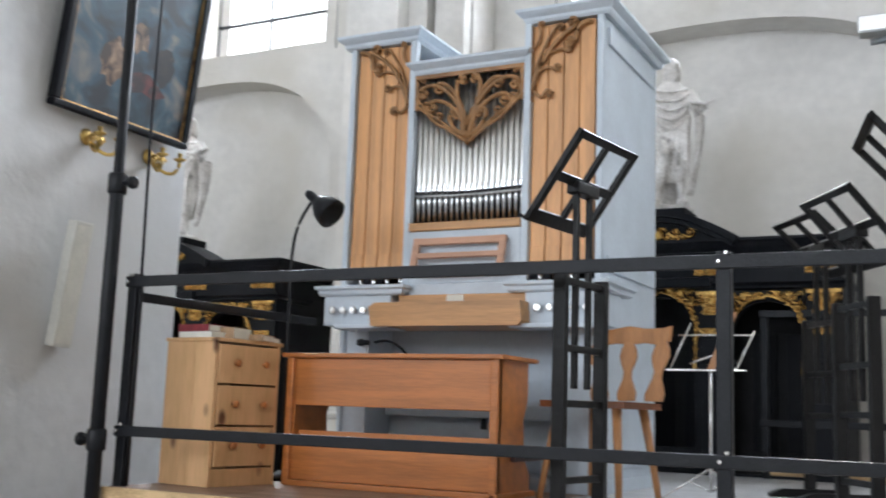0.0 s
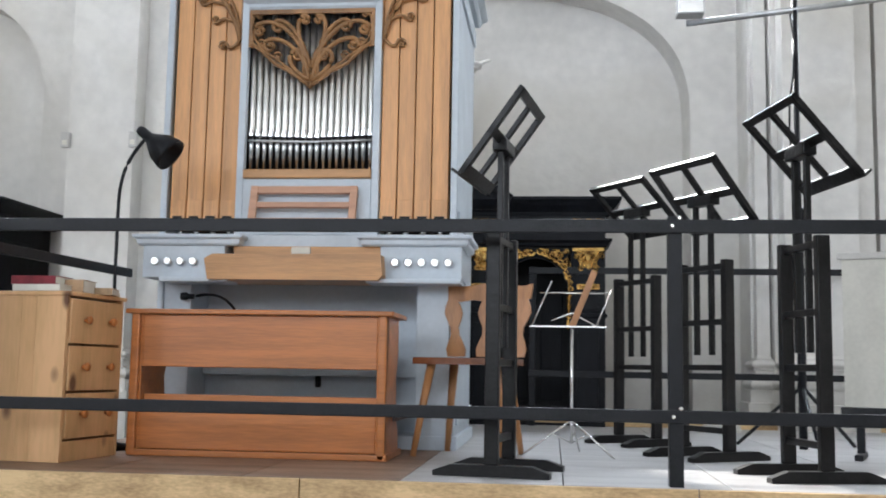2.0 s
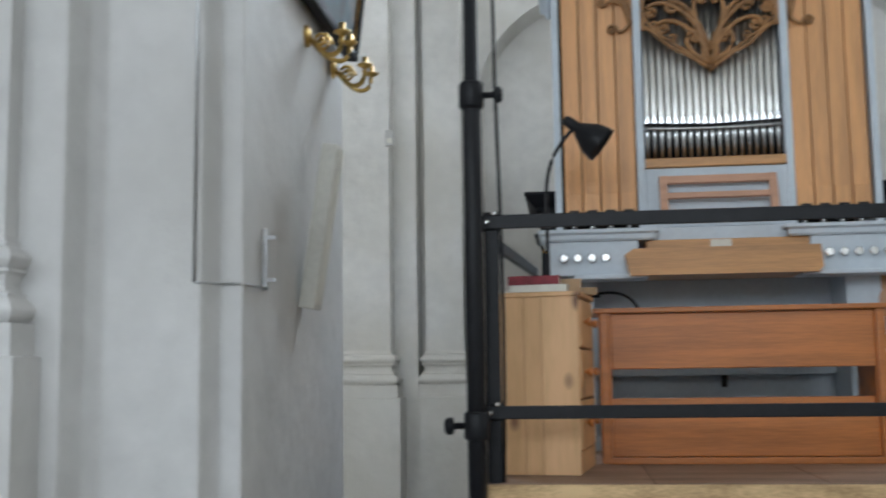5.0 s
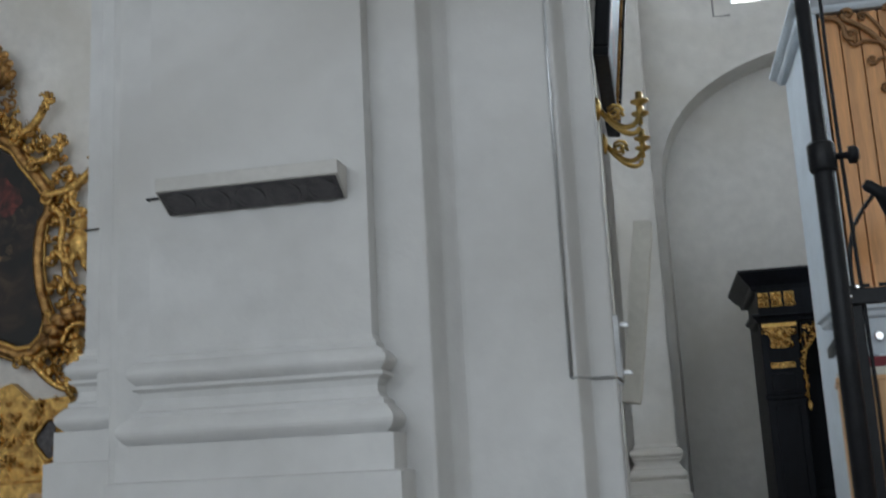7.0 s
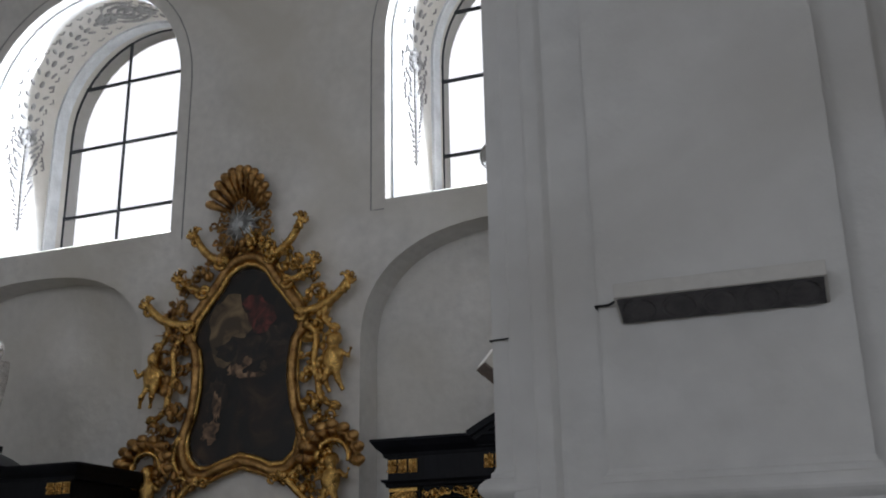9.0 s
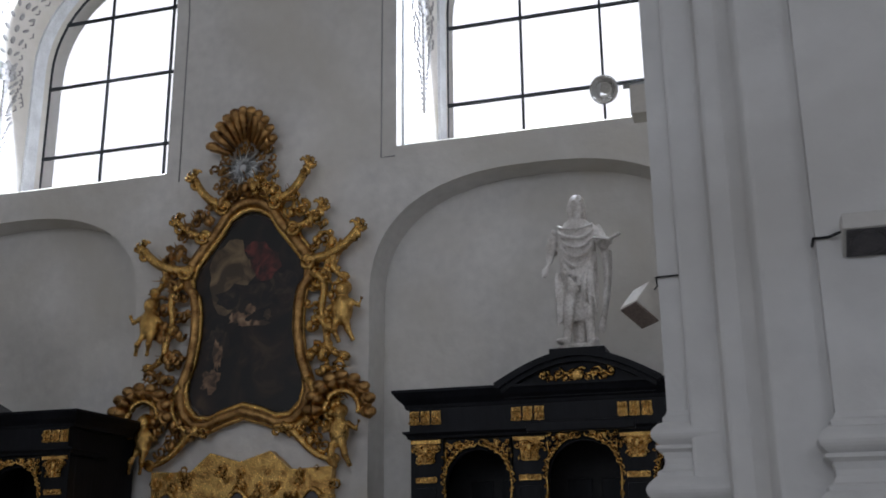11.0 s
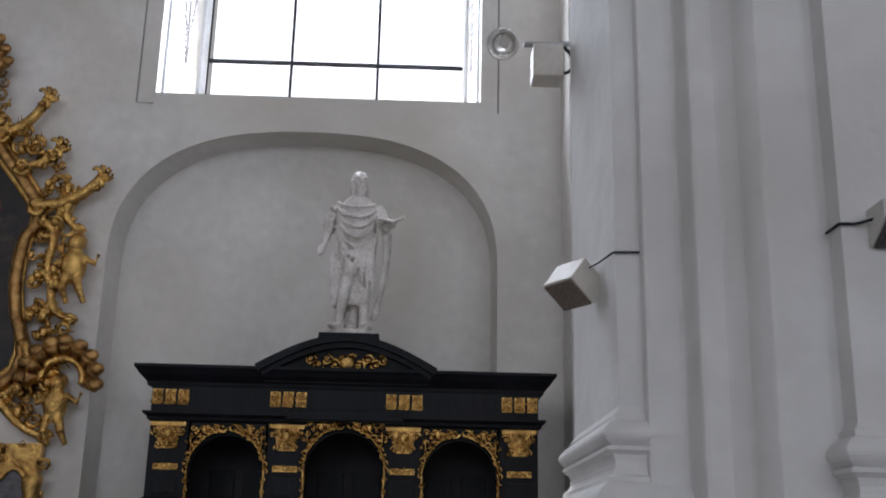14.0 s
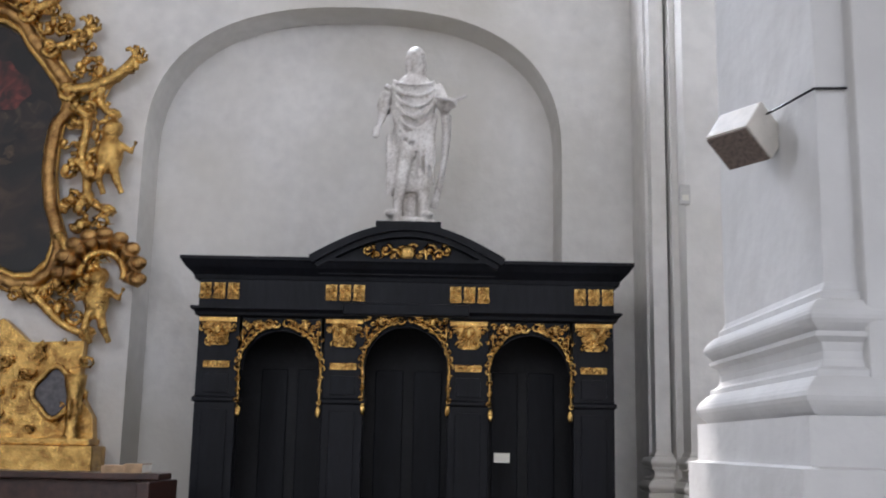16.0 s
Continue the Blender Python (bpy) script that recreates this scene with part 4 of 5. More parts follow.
lathe(bm, [(0.024, 0.0), (0.024, 1.3), (0.018, 1.32), (0.018, 2.75)], seg=10)
part("pole", bm, BLACKSTEEL, ls)
for a in (30, 150, 270):
    bm = B()
    tube(bm, [(0, 0, 0.35), (0.38 * math.cos(radians(a)), 0.38 * math.sin(radians(a)), 0.01)], 0.011, 6)
    part("leg", bm, BLACKSTEEL, ls)
bm = B()
lathe(bm, [(0.03, 1.26), (0.036, 1.28), (0.036, 1.34), (0.03, 1.36)], seg=10)
part("clamp", bm, BLACKSTEEL, ls)
bm = B()
tube(bm, [(-0.62, 0, 2.46), (0.75, 0, 2.62)], 0.019, 8)
part("crossbar", bm, STEEL, ls)
for x, zz in ((-0.58, 2.50), (0.6, 2.64)):
    bm = B()
    box(bm, x - 0.10, x + 0.06, -0.06, 0.05, zz, zz + 0.10, 0.012, None)
    fl = part("floodlight", bm, STEEL, ls)
    bm = B()
    box(bm, x - 0.09, x + 0.05, -0.066, -0.06, zz + 0.01, zz + 0.09)
    part("lens", bm, CHROME, fl)
bm = B()
tube(bm, [(-0.03 + 0.02 * math.sin(i * 1.3), -0.02, 2.5 - i * 0.18) for i in range(13)], 0.006, 5)
part("cable", bm, BLACKSTEEL, ls)

# white cloth-covered screen and a small power strip at the far end of the stage
sc = thing("white_screen", (5.22, 6.7, 1.33), "white folded projection screen standing on the stage", "screen", turn=-20)
bm = B()
box(bm, 0.0, 1.2, 0.0, 0.02, 0.25, 1.0, 0.006)
part("cloth", bm, CLOTH, sc)
for z in (0.22, 1.0):
    bm = B()
    box(bm, -0.02, 1.22, -0.01, 0.03, z, z + 0.035, 0.005)
    part("batten", bm, BLACKSTEEL if z < 0.5 else CASING, sc)
for x in (0.05, 1.1):
    bm = B()
    box(bm, x, x + 0.04, -0.15, 0.17, 0.0, 0.03, 0.005)
    box(bm, x, x + 0.04, 0.0, 0.03, 0.03, 0.22, 0.004)
    part("foot", bm, BLACKSTEEL, sc)
ps = thing("power_strip", (4.95, 8.9, 1.33), "white plastic power strip on the stage floor", "power strip")
bm = B()
box(bm, -0.13, 0.13, -0.03, 0.03, 0, 0.05, 0.008)
part("body", bm, CASING, ps)
for i in range(3):
    bm = B()
    lathe(bm, [(0.02, 0.05), (0.02, 0.053)], (-0.08 + i * 0.08, 0, 0), 12)
    part("socket", bm, STEEL, ps)

# ---- stage ----
stage = tagged(new("stage"), "raised stage of boards with OSB edging", "stage", kind="structure")
stage.matrix_basis = pose(1.38, 5.06, GROUND)
bm = B()
# black block in place of the shaded hollow under the boards
box(bm, 0.02, 7.2, 0.03, 4.26, 0.0, 0.99)
part("substructure", bm, INNER_SHADE, stage)
for i in range(5):
    bm = B()
    box(bm, i * 1.45, i * 1.45 + 1.445, 0.0, 0.026, 0.0, 1.028, 0.002)
    part("osb_panel", bm, OSB, stage, "pale OSB front panel")
for i in range(12):
    for j in range(3):
        bm = B()
        x0, y0 = 0.02 + i * 0.6, 0.028 + j * 1.41
        box(bm, x0, x0 + 0.595, y0, y0 + 1.405, 0.995, 1.03, 0.002)
        part("board", bm, STAGEBROWN if x0 < 1.75 and j < 2 else STAGE, stage)
bm = B()
box(bm, 2.2, 7.2, 4.262, 4.285, 0.0, 1.12, 0.002)
part("rear_board", bm, OSB, stage, "pale wooden board along the back")

# ---- confessionals ----


def acanthus(bm, x, z, w, h, y, rnd, n=7):
    """A small clump of gilded leaf scrolls filling a w by h field."""
    for s in (-1, 1):
        for k in range(n // 2 + 1):
            u = (k + 0.5) / (n // 2 + 1)
            cx, cz = x + s * w * 0.5 * u, z + h * (0.15 - 0.3 * (k % 2))
            r = min(h * 0.36, w * 0.5 / (n // 2 + 1) * 0.8)
            tube(bm, spiral(cx, cz, r, 1.2, rnd.uniform(0, 6), s, y, 9, 0.25), r * 0.30, 5, r * 0.16)
            blob(bm, (cx, y - 0.004, cz), (r * 0.35, r * 0.3, r * 0.35))
    blob(bm, (x, y - 0.006, z), (w * 0.09, h * 0.2, h * 0.42))


def confessional(cx, label):
    cf = thing("confessional", (cx, 9.20, GROUND), label, "confessional", "black confessionals along the wall")
    rnd = random.Random(int(cx * 10))
    top = 2.76
    piers = ((-1.32, -1.06), (-0.52, -0.26), (0.27, 0.53), (1.06, 1.32))
    arches = ((-1.04, -0.54), (-0.26, 0.27), (0.54, 1.04))
    for nm, a in (("side_panel", (-1.30, -1.26, 0.04, 1.0, 0.0, 2.62)), ("side_panel", (1.26, 1.30, 0.04, 1.0, 0.0, 2.62)), ("back_panel", (-1.26, 1.26, 0.62, 0.65, 0.0, 2.5)), ("partition", (-0.40, -0.37, 0.10, 0.62, 0.0, 2.5)), ("partition", (0.38, 0.41, 0.10, 0.62, 0.0, 2.5)), ("roof_board", (-1.26, 1.26, 0.05, 1.0, 2.56, 2.60)), ("plinth", (-1.36, 1.36, -0.05, 0.1, 0.0, 0.16))):
        bm = B()
        box(bm, *a, 0.004)
        part(nm, bm, DEEPWOOD if nm in ("back_panel", "partition") else BLACKWOOD, cf)
    for x0, x1 in piers:
        bm = B()
        box(bm, x0, x1, 0.0, 0.10, 0.16, 2.42, 0.008)
        p = part("pilaster", bm, BLACKWOOD, cf)
        bm = B()
        moulding(bm, x0, x1, 0.0, 0.1, [(0.0, 1.84), (0.014, 1.85), (0.014, 1.87), (0.0, 1.88)])
        part("band", bm, BLACKWOOD, p)
        for z0, z1 in ((0.30, 1.0), (1.08, 1.80), (1.90, 2.02)):
            bm = B()
            box(bm, x0 + 0.05, x1 - 0.05, -0.012, 0.0, z0, z1, 0.005)
            part("panel", bm, BLACKWOOD, p)
        xm = (x0 + x1) / 2
        bm = B()
        prism(bm, [(xm - 0.05, 2.20), (xm + 0.05, 2.20), (xm + 0.08, 2.30), (xm + 0.08, 2.35), (xm - 0.08, 2.35), (xm - 0.08, 2.30)], -0.012, 0.0)
        acanthus(bm, xm, 2.30, 0.22, 0.09, -0.024, rnd, 5)
        acanthus(bm, xm, 2.235, 0.15, 0.08, -0.022, rnd, 3)
        box(bm, xm - 0.12, xm + 0.12, -0.035, 0.0, 2.345, 2.375, 0.004)
        part("capital", bm, GOLD, p, "gilded leaf capital")
        bm = B()
        box(bm, xm - 0.085, xm + 0.085, -0.022, 0.0, 2.055, 2.10, 0.008)
        acanthus(bm, xm, 2.08, 0.16, 0.04, -0.025, rnd, 5)
        part("gilded_band", bm, GOLD, p)
        bm = B()
        for q in (-0.088, 0.0, 0.088):
            box(bm, xm + q - 0.036, xm + q + 0.036, -0.04, -0.03, 2.49, 2.595, 0.003)
            acanthus(bm, xm + q, 2.565, 0.075, 0.06, -0.052, rnd, 3)
            acanthus(bm, xm + q, 2.515, 0.075, 0.06, -0.05, rnd, 3)
        part("frieze_block", bm, GOLD, cf, "gilded carved frieze block")
    bm = B()
    box(bm, -1.32, 1.32, -0.03, 0.1, 2.44, 2.62, 0.004)
    part("frieze", bm, BLACKWOOD, cf)
    bm = B()
    moulding(bm, -1.32, 1.32, 0.0, 0.5, [(0.0, 2.38), (0.02, 2.39), (0.025, 2.41), (0.05, 2.43), (0.05, 2.445), (0.0, 2.45)])
    part("architrave", bm, BLACKWOOD, cf)
    bm = B()
    box(bm, -0.40, 0.40, -0.075, 0.0, 2.40, 2.475, 0.01)
    part("keystone_moulding", bm, BLACKWOOD, cf)
    bm = B()
    moulding(bm, -1.34, 1.34, -0.02, 1.0, [(0.0, 2.61), (0.015, 2.62), (0.02, 2.645), (0.04, 2.665), (0.065, 2.69), (0.085, 2.72), (0.098, 2.735), (0.098, 2.755), (0.0, 2.76)])
    part("cornice", bm, BLACKWOOD, cf)
    # segmental pediment
    def arc(hw, z0, rise, n=18):
        return [(hw * (2 * i / n - 1), z0 + rise * (math.cos((2 * i / n - 1) * math.pi / 2 * 0.92))) for i in range(n + 1)]
    bm = B()
    out = arc(0.56, top - 0.05, 0.235)
    prism(bm, [(0.56, top - 0.10), (-0.56, top - 0.10)] + out, -0.06, 0.25)
    part("tympanum", bm, BLACKWOOD, cf)
    for hw, z0, rise, y0, th in ((0.62, top - 0.03, 0.25, -0.16, 0.045), (0.59, top - 0.06, 0.235, -0.12, 0.035)):
        bm = B()
        o1 = arc(hw, z0, rise)
        o2 = arc(hw * 0.96, z0 - th, rise)
        prism(bm, o2 + o1[::-1], y0, 0.2)
        part("arched_cornice", bm, BLACKWOOD, cf)
    bm = B()
    acanthus(bm, 0.0, 2.80, 0.56, 0.13, -0.08, rnd, 9)
    part("pediment_carving", bm, GOLD, cf, "gilded scroll carving")
    bm = B()
    box(bm, -0.21, 0.21, -0.05, 0.30, top + 0.19, top + 0.255, 0.006)
    part("statue_plinth", bm, BLACKWOOD, cf)
    for i, (x0, x1) in enumerate(arches):
        hw, xm = (x1 - x0) / 2, (x0 + x1) / 2
        crown = 2.30 if i != 1 else 2.34
        # spandrel above the arch
        bm = B()
        n = 12
        arcp = [(xm + hw * math.cos(math.pi * q / n), crown - hw + hw * math.sin(math.pi * q / n)) for q in range(n + 1)]
        prism(bm, arcp + [(xm - hw, 2.42), (xm + hw, 2.42)], 0.02, 0.08)
        part("spandrel", bm, BLACKWOOD, cf)
        bm = B()
        for s in (-1, 1):
            pts = [(xm + s * (hw + 0.01) * math.cos(a), -0.01, crown - hw + (hw + 0.03) * math.sin(a)) for a in [math.pi / 2 * (0.92 - q / 9 * 0.92) for q in range(10)]]
            pts += [(xm + s * (hw + 0.005), -0.01, crown - hw - 0.07 * q) for q in range(1, 4)]
            tube(bm, pts, 0.012, 5, 0.008)
            for q, p in enumerate(pts):
                r = 0.034 - 0.0012 * q
                tube(bm, spiral(p[0] + s * 0.005, p[2] + 0.012, r, 1.1, q * 1.3, s, -0.02, 8, 0.3), r * 0.34, 5, r * 0.2)
            acanthus(bm, xm + s * hw * 0.62, crown + 0.03, hw * 0.72, 0.085, -0.018, rnd, 5)
            acanthus(bm, xm + s * hw * 0.95, crown - 0.04, hw * 0.3, 0.13, -0.018, rnd, 3)
            blob(bm, (xm + s * hw, -0.012, crown - hw - 0.26), (0.018, 0.014, 0.04))
        part("arch_carving", bm, GOLD, cf, "gilded foliage round the arch")
        # door leaf and panels
        bm = B()
        box(bm, x0 - 0.02, x1 + 0.02, 0.10, 0.13, 0.1, 1.22 if i == 1 else 1.05, 0.005)
        dl = part("door", bm, BLACKWOOD, cf)
        for z0, z1 in ((0.2, 0.58), (0.66, 1.0)):
            bm = B()
            box(bm, xm - hw * 0.62, xm + hw * 0.62, 0.085, 0.10, z0, z1, 0.008)
            part("panel", bm, BLACKWOOD, dl)
        for s in (-0.5, 0.5):
            bm = B()
            box(bm, xm + s * hw - hw * 0.36, xm + s * hw + hw * 0.36, 0.60, 0.62, 1.2, 2.1, 0.006)
            part("back_board_panel", bm, BLACKWOOD, cf)
        bm = B()
        box(bm, xm - hw, xm + hw, 0.56, 0.60, 1.10, 1.16, 0.006)
        part("ledge", bm, BLACKWOOD, cf)
    return cf


confessional(-2.07, "ebonised black confessional with gilded carving below a statue")
confessional(2.83, "ebonised black confessional with gilded carving behind the organ")
confessional(-7.75, "ebonised black confessional with gilded carving beyond the altar")

# small ivory card on the door
card = thing("name_card", (-1.45, 9.27, GROUND + 1.50), "small pale card on the confessional door", "card")
bm = B()
box(bm, -0.05, 0.05, 0.0, 0.03, 0.0, 0.06, 0.004)
part("card", bm, PAPER, card)


# ---- statues ----


def statue_mesh():
    """Bearded figure in a swagged cloak, one bare shin forward, a book on the raised forearm."""
    bm = B()
    prof = [(0.22, -0.01, 0.135, 0.10), (0.34, 0.0, 0.155, 0.11), (0.46, 0.01, 0.165, 0.12), (0.58, 0.015, 0.165, 0.12), (0.70, 0.02, 0.16, 0.115), (0.80, 0.02, 0.155, 0.11), (0.90, 0.015, 0.155, 0.105), (0.98, 0.01, 0.15, 0.095), (1.03, 0.008, 0.11, 0.08), (1.07, 0.01, 0.05, 0.05), (1.12, 0.015, 0.045, 0.045)]
    seg = 48
    rings = []
    for z, cx, rx, ry in prof:
        ring = []
        rx *= 0.88
        for j in range(seg):
            a = 2 * math.pi * j / seg
            fold = 1 + (0.07 * math.sin(7 * a + 6 * z) + 0.05 * math.sin(12 * a - 10 * z)) * (1 if z < 0.6 else 0.25 if z < 1.0 else 0)
            ring.append(bm.verts.new((rx * fold * math.cos(a) + cx, ry * fold * math.sin(a), z)))
        rings.append(ring)
    for q, w in zip(rings, rings[1:]):
        for j in range(seg):
            bm.faces.new((q[j], q[(j + 1) % seg], w[(j + 1) % seg], w[j]))
    bm.faces.new(rings[0][::-1])
    bm.faces.new(rings[-1])
    # swags hanging from shoulder to shoulder, deeper and longer towards the waist
    for k in range(7):
        zl, zr, drop = 1.00 - 0.035 * k, 1.00 - 0.045 * k, 0.06 + 0.035 * k
        tube(bm, bez((-0.13, -0.05, zl), (-0.08, -0.175, zl - drop * 1.2), (0.08, -0.175, zr - drop * 1.4), (0.145, -0.05, zr), 12), 0.015 + 0.004 * (k % 2), 7, 0.012)
    # long folds that fan down from the book arm to the knee and the hem
    for k in range(6):
        x = 0.13 - 0.045 * k
        tube(bm, bez((0.16, -0.08, 0.76 - 0.02 * k), (0.13 - 0.02 * k, -0.15, 0.62), (x, -0.15, 0.48 + 0.02 * k), (x + 0.03, -0.125, 0.26 + 0.06 * k), 10), 0.02, 6, 0.011)
    for k in range(4):
        tube(bm, bez((-0.15, -0.04, 0.62 - 0.02 * k), (-0.16 + 0.02 * k, -0.10, 0.5), (-0.14 + 0.02 * k, -0.11, 0.4), (-0.15 + 0.025 * k, -0.08, 0.20 + 0.02 * k), 8), 0.02, 6, 0.012)
    # cloak end falling behind the book arm
    for k in range(4):
        tube(bm, bez((0.21 + 0.012 * k, -0.03 + 0.03 * k, 0.80), (0.25, -0.02 + 0.03 * k, 0.6), (0.22, 0.0 + 0.02 * k, 0.4), (0.14 + 0.01 * k, 0.02, 0.14), 10), 0.028, 6, 0.014)
    # hanging hem between the legs
    tube(bm, [(0.0, 0.0, 0.3), (0.0, 0.0, 0.06)], 0.07, 8, 0.05)
    # legs and feet
    tube(bm, [(-0.02, -0.11, 0.50), (-0.035, -0.15, 0.43), (-0.06, -0.13, 0.25), (-0.085, -0.10, 0.07)], 0.062, 9, 0.03)
    tube(bm, [(0.08, -0.06, 0.34), (0.09, -0.07, 0.2), (0.09, -0.06, 0.06)], 0.05, 9, 0.032)
    blob(bm, (-0.11, -0.145, 0.06), (0.042, 0.075, 0.028), rot=Matrix.Rotation(radians(-25), 4, "Z"))
    blob(bm, (0.115, -0.11, 0.06), (0.04, 0.07, 0.028), rot=Matrix.Rotation(radians(25), 4, "Z"))
    lathe(bm, [(0.20, 0.0), (0.20, 0.03), (0.18, 0.042)], (0, -0.02, 0), 18, 0.95, 0.80)
    # head turned a little, with long hair and beard
    hd = Matrix.Translation((0.02, -0.015, 1.175)) @ Matrix.Rotation(radians(14), 4, "Z")
    for p, r in (((0, 0, 0), (0.058, 0.066, 0.082)), ((0, 0.025, 0.012), (0.07, 0.06, 0.085)), ((-0.052, 0.012, -0.05), (0.026, 0.042, 0.08)), ((0.052, 0.012, -0.05), (0.026, 0.042, 0.08)), ((0, -0.046, -0.075), (0.04, 0.032, 0.06)), ((0, -0.07, -0.012), (0.011, 0.013, 0.024)), ((-0.024, -0.055, 0.02), (0.022, 0.013, 0.008)), ((0.024, -0.055, 0.02), (0.022, 0.013, 0.008)), ((0, -0.06, -0.042), (0.026, 0.012, 0.008)), ((0, 0.05, -0.09), (0.07, 0.04, 0.07))):
        blob(bm, hd @ Vector(p), r)
    # lowered arm with sleeve, hand, and the arm that carries the book
    tube(bm, bez((-0.14, 0.0, 0.97), (-0.19, 0.01, 0.90), (-0.20, 0.0, 0.84), (-0.185, -0.03, 0.79), 8), 0.050, 9, 0.048)
    tube(bm, [(-0.195, -0.03, 0.82), (-0.205, -0.06, 0.72), (-0.225, -0.10, 0.645)], 0.036, 8, 0.024)
    blob(bm, (-0.235, -0.115, 0.615), (0.028, 0.026, 0.042))
    tube(bm, [(-0.24, -0.12, 0.61), (-0.255, -0.14, 0.575)], 0.012, 5, 0.008)
    tube(bm, bez((0.14, 0.0, 0.97), (0.21, 0.01, 0.90), (0.20, -0.02, 0.80), (0.24, -0.12, 0.80), 9), 0.060, 9, 0.036)
    blob(bm, (0.265, -0.15, 0.805), (0.04, 0.04, 0.022))
    for tilt_y, dx in ((8, -0.052), (-24, 0.052)):
        box(bm, -0.055, 0.055, -0.075, 0.075, 0, 0.022, 0, Matrix.Translation((0.265 + dx, -0.155, 0.835)) @ Matrix.Rotation(radians(18), 4, "X") @ Matrix.Rotation(radians(tilt_y), 4, "Y"))
    return bm


def carved(ob, voxel):
    """Fuse the pieces of a carving into one skin and soften it."""
    m = ob.modifiers.new("fuse", "REMESH")
    m.mode, m.voxel_size, m.use_smooth_shade = "VOXEL", voxel, True
    m = ob.modifiers.new("soften", "SMOOTH")
    m.factor, m.iterations = 0.5, 2
    me = bpy.data.meshes.new_from_object(ob.evaluated_get(bpy.context.evaluated_depsgraph_get()))
    ob.modifiers.clear()
    ob.data = me
    return ob


st = tagged(carved(ob_from("statue", statue_mesh(), MARBLE, pose(-2.07, 9.36, GROUND + 3.015)), 0.0085), "white robed apostle statue holding an open book", "statue", "statues on the confessionals")
copy_thing(st, pose(2.86, 9.36, GROUND + 3.015, 0, 0, 12))
copy_thing(st, pose(-7.75, 9.36, GROUND + 3.015, 0, 0, -8))

# ---- gilded rococo altar ----
altar = thing("altar_frame", (-5.33, WALL_Y - 0.03, GROUND), "gilded rococo altar frame with dark oil painting and cherubs", "altar")
AZ = 3.70  # centre of the painting above the floor


def contour(k=1.0, n=64):
    """The scalloped outline of the painting, in x and z from its centre."""
    right = [(0.0, 1.02), (0.10, 1.0), (0.21, 0.93), (0.29, 0.80), (0.40, 0.67), (0.53, 0.50), (0.575, 0.38), (0.565, 0.29), (0.50, 0.21), (0.475, 0.05), (0.475, -0.15), (0.51, -0.38), (0.57, -0.54), (0.585, -0.66), (0.55, -0.79), (0.45, -0.89), (0.32, -0.90), (0.18, -0.84), (0.0, -0.79)]
    pts = right + [(-x, z) for x, z in right[-2:0:-1]]
    return [(x * k, z * k) for x, z in pts]


bm = B()
prism(bm, [(x, AZ + z) for x, z in contour(1.0)][::-1], -0.05, -0.02)
part("painting", bm, CANVAS, altar, "dark brown oil painting of a group under clouds")


def paint_patch(name, x, z, w, h, material, d, wob=0.18, seed=1):
    """A flat uneven patch of paint on the canvas."""
    rnd2 = random.Random(seed)
    b = B()
    n = 22
    pts = []
    for i in range(n):
        a = 2 * math.pi * i / n
        r = 1 + rnd2.uniform(-wob, wob)
        pts.append((x + w * r * math.cos(a), AZ + z + h * r * math.sin(a)))
    b.faces.new([b.verts.new((px, -0.051 - d - 0.0004 * seed, pz)) for px, pz in pts][::-1])
    part(name, b, material, altar)


paint_patch("painted_glow", -0.20, 0.42, 0.24, 0.34, CANVAS_SKY, 0.001, seed=2)
paint_patch("painted_cloud", -0.02, 0.20, 0.30, 0.14, CANVAS_BROWN, 0.002, seed=3)
paint_patch("painted_robe", 0.16, 0.52, 0.17, 0.16, CANVAS_RED, 0.003, seed=4)
paint_patch("painted_robe", 0.06, 0.66, 0.12, 0.08, CANVAS_RED, 0.003, seed=14)
paint_patch("painted_cloud", 0.36, 0.30, 0.14, 0.12, CANVAS_BROWN, 0.003, seed=5)
paint_patch("painted_patch", 0.02, 0.08, 0.05, 0.05, CANVAS_FLESH, 0.004, 0.3, seed=6)
paint_patch("painted_patch", 0.20, 0.02, 0.045, 0.05, CANVAS_FLESH, 0.004, 0.3, seed=7)
paint_patch("painted_patch", -0.10, 0.0, 0.10, 0.07, CANVAS_FLESH, 0.004, 0.35, seed=8)
paint_patch("painted_patch", 0.06, -0.06, 0.16, 0.03, CANVAS_FLESH, 0.004, 0.3, seed=9)
paint_patch("painted_robe", -0.30, -0.22, 0.12, 0.16, CANVAS_BROWN, 0.004, 0.3, seed=10)
paint_patch("painted_patch", -0.36, -0.58, 0.10, 0.10, CANVAS_FLESH, 0.005, 0.35, seed=11)
paint_patch("painted_patch", -0.30, -0.34, 0.05, 0.14, CANVAS_FLESH, 0.005, 0.35, seed=12)

for k, r, y in ((1.045, 0.034, -0.07), (1.115, 0.05, -0.09), (1.19, 0.026, -0.06)):
    bm = B()
    tube(bm, [(x, y, AZ + z) for x, z in contour(k)], r, 8, closed=True, axis=(0, 1, 0))
    part("frame_moulding", bm, DARKGOLD if r > 0.04 else GOLD, altar)

OUTER = [(0.0, 1.42), (0.18, 1.36), (0.34, 1.22), (0.46, 1.08), (0.60, 0.96), (0.72, 0.82), (0.84, 0.66), (0.80, 0.50), (0.78, 0.34), (0.82, 0.20), (0.84, 0.02), (0.82, -0.20), (0.86, -0.40), (0.88, -0.55), (0.90, -0.72), (0.86, -0.88), (0.80, -1.02), (0.84, -1.18), (0.86, -1.30)]


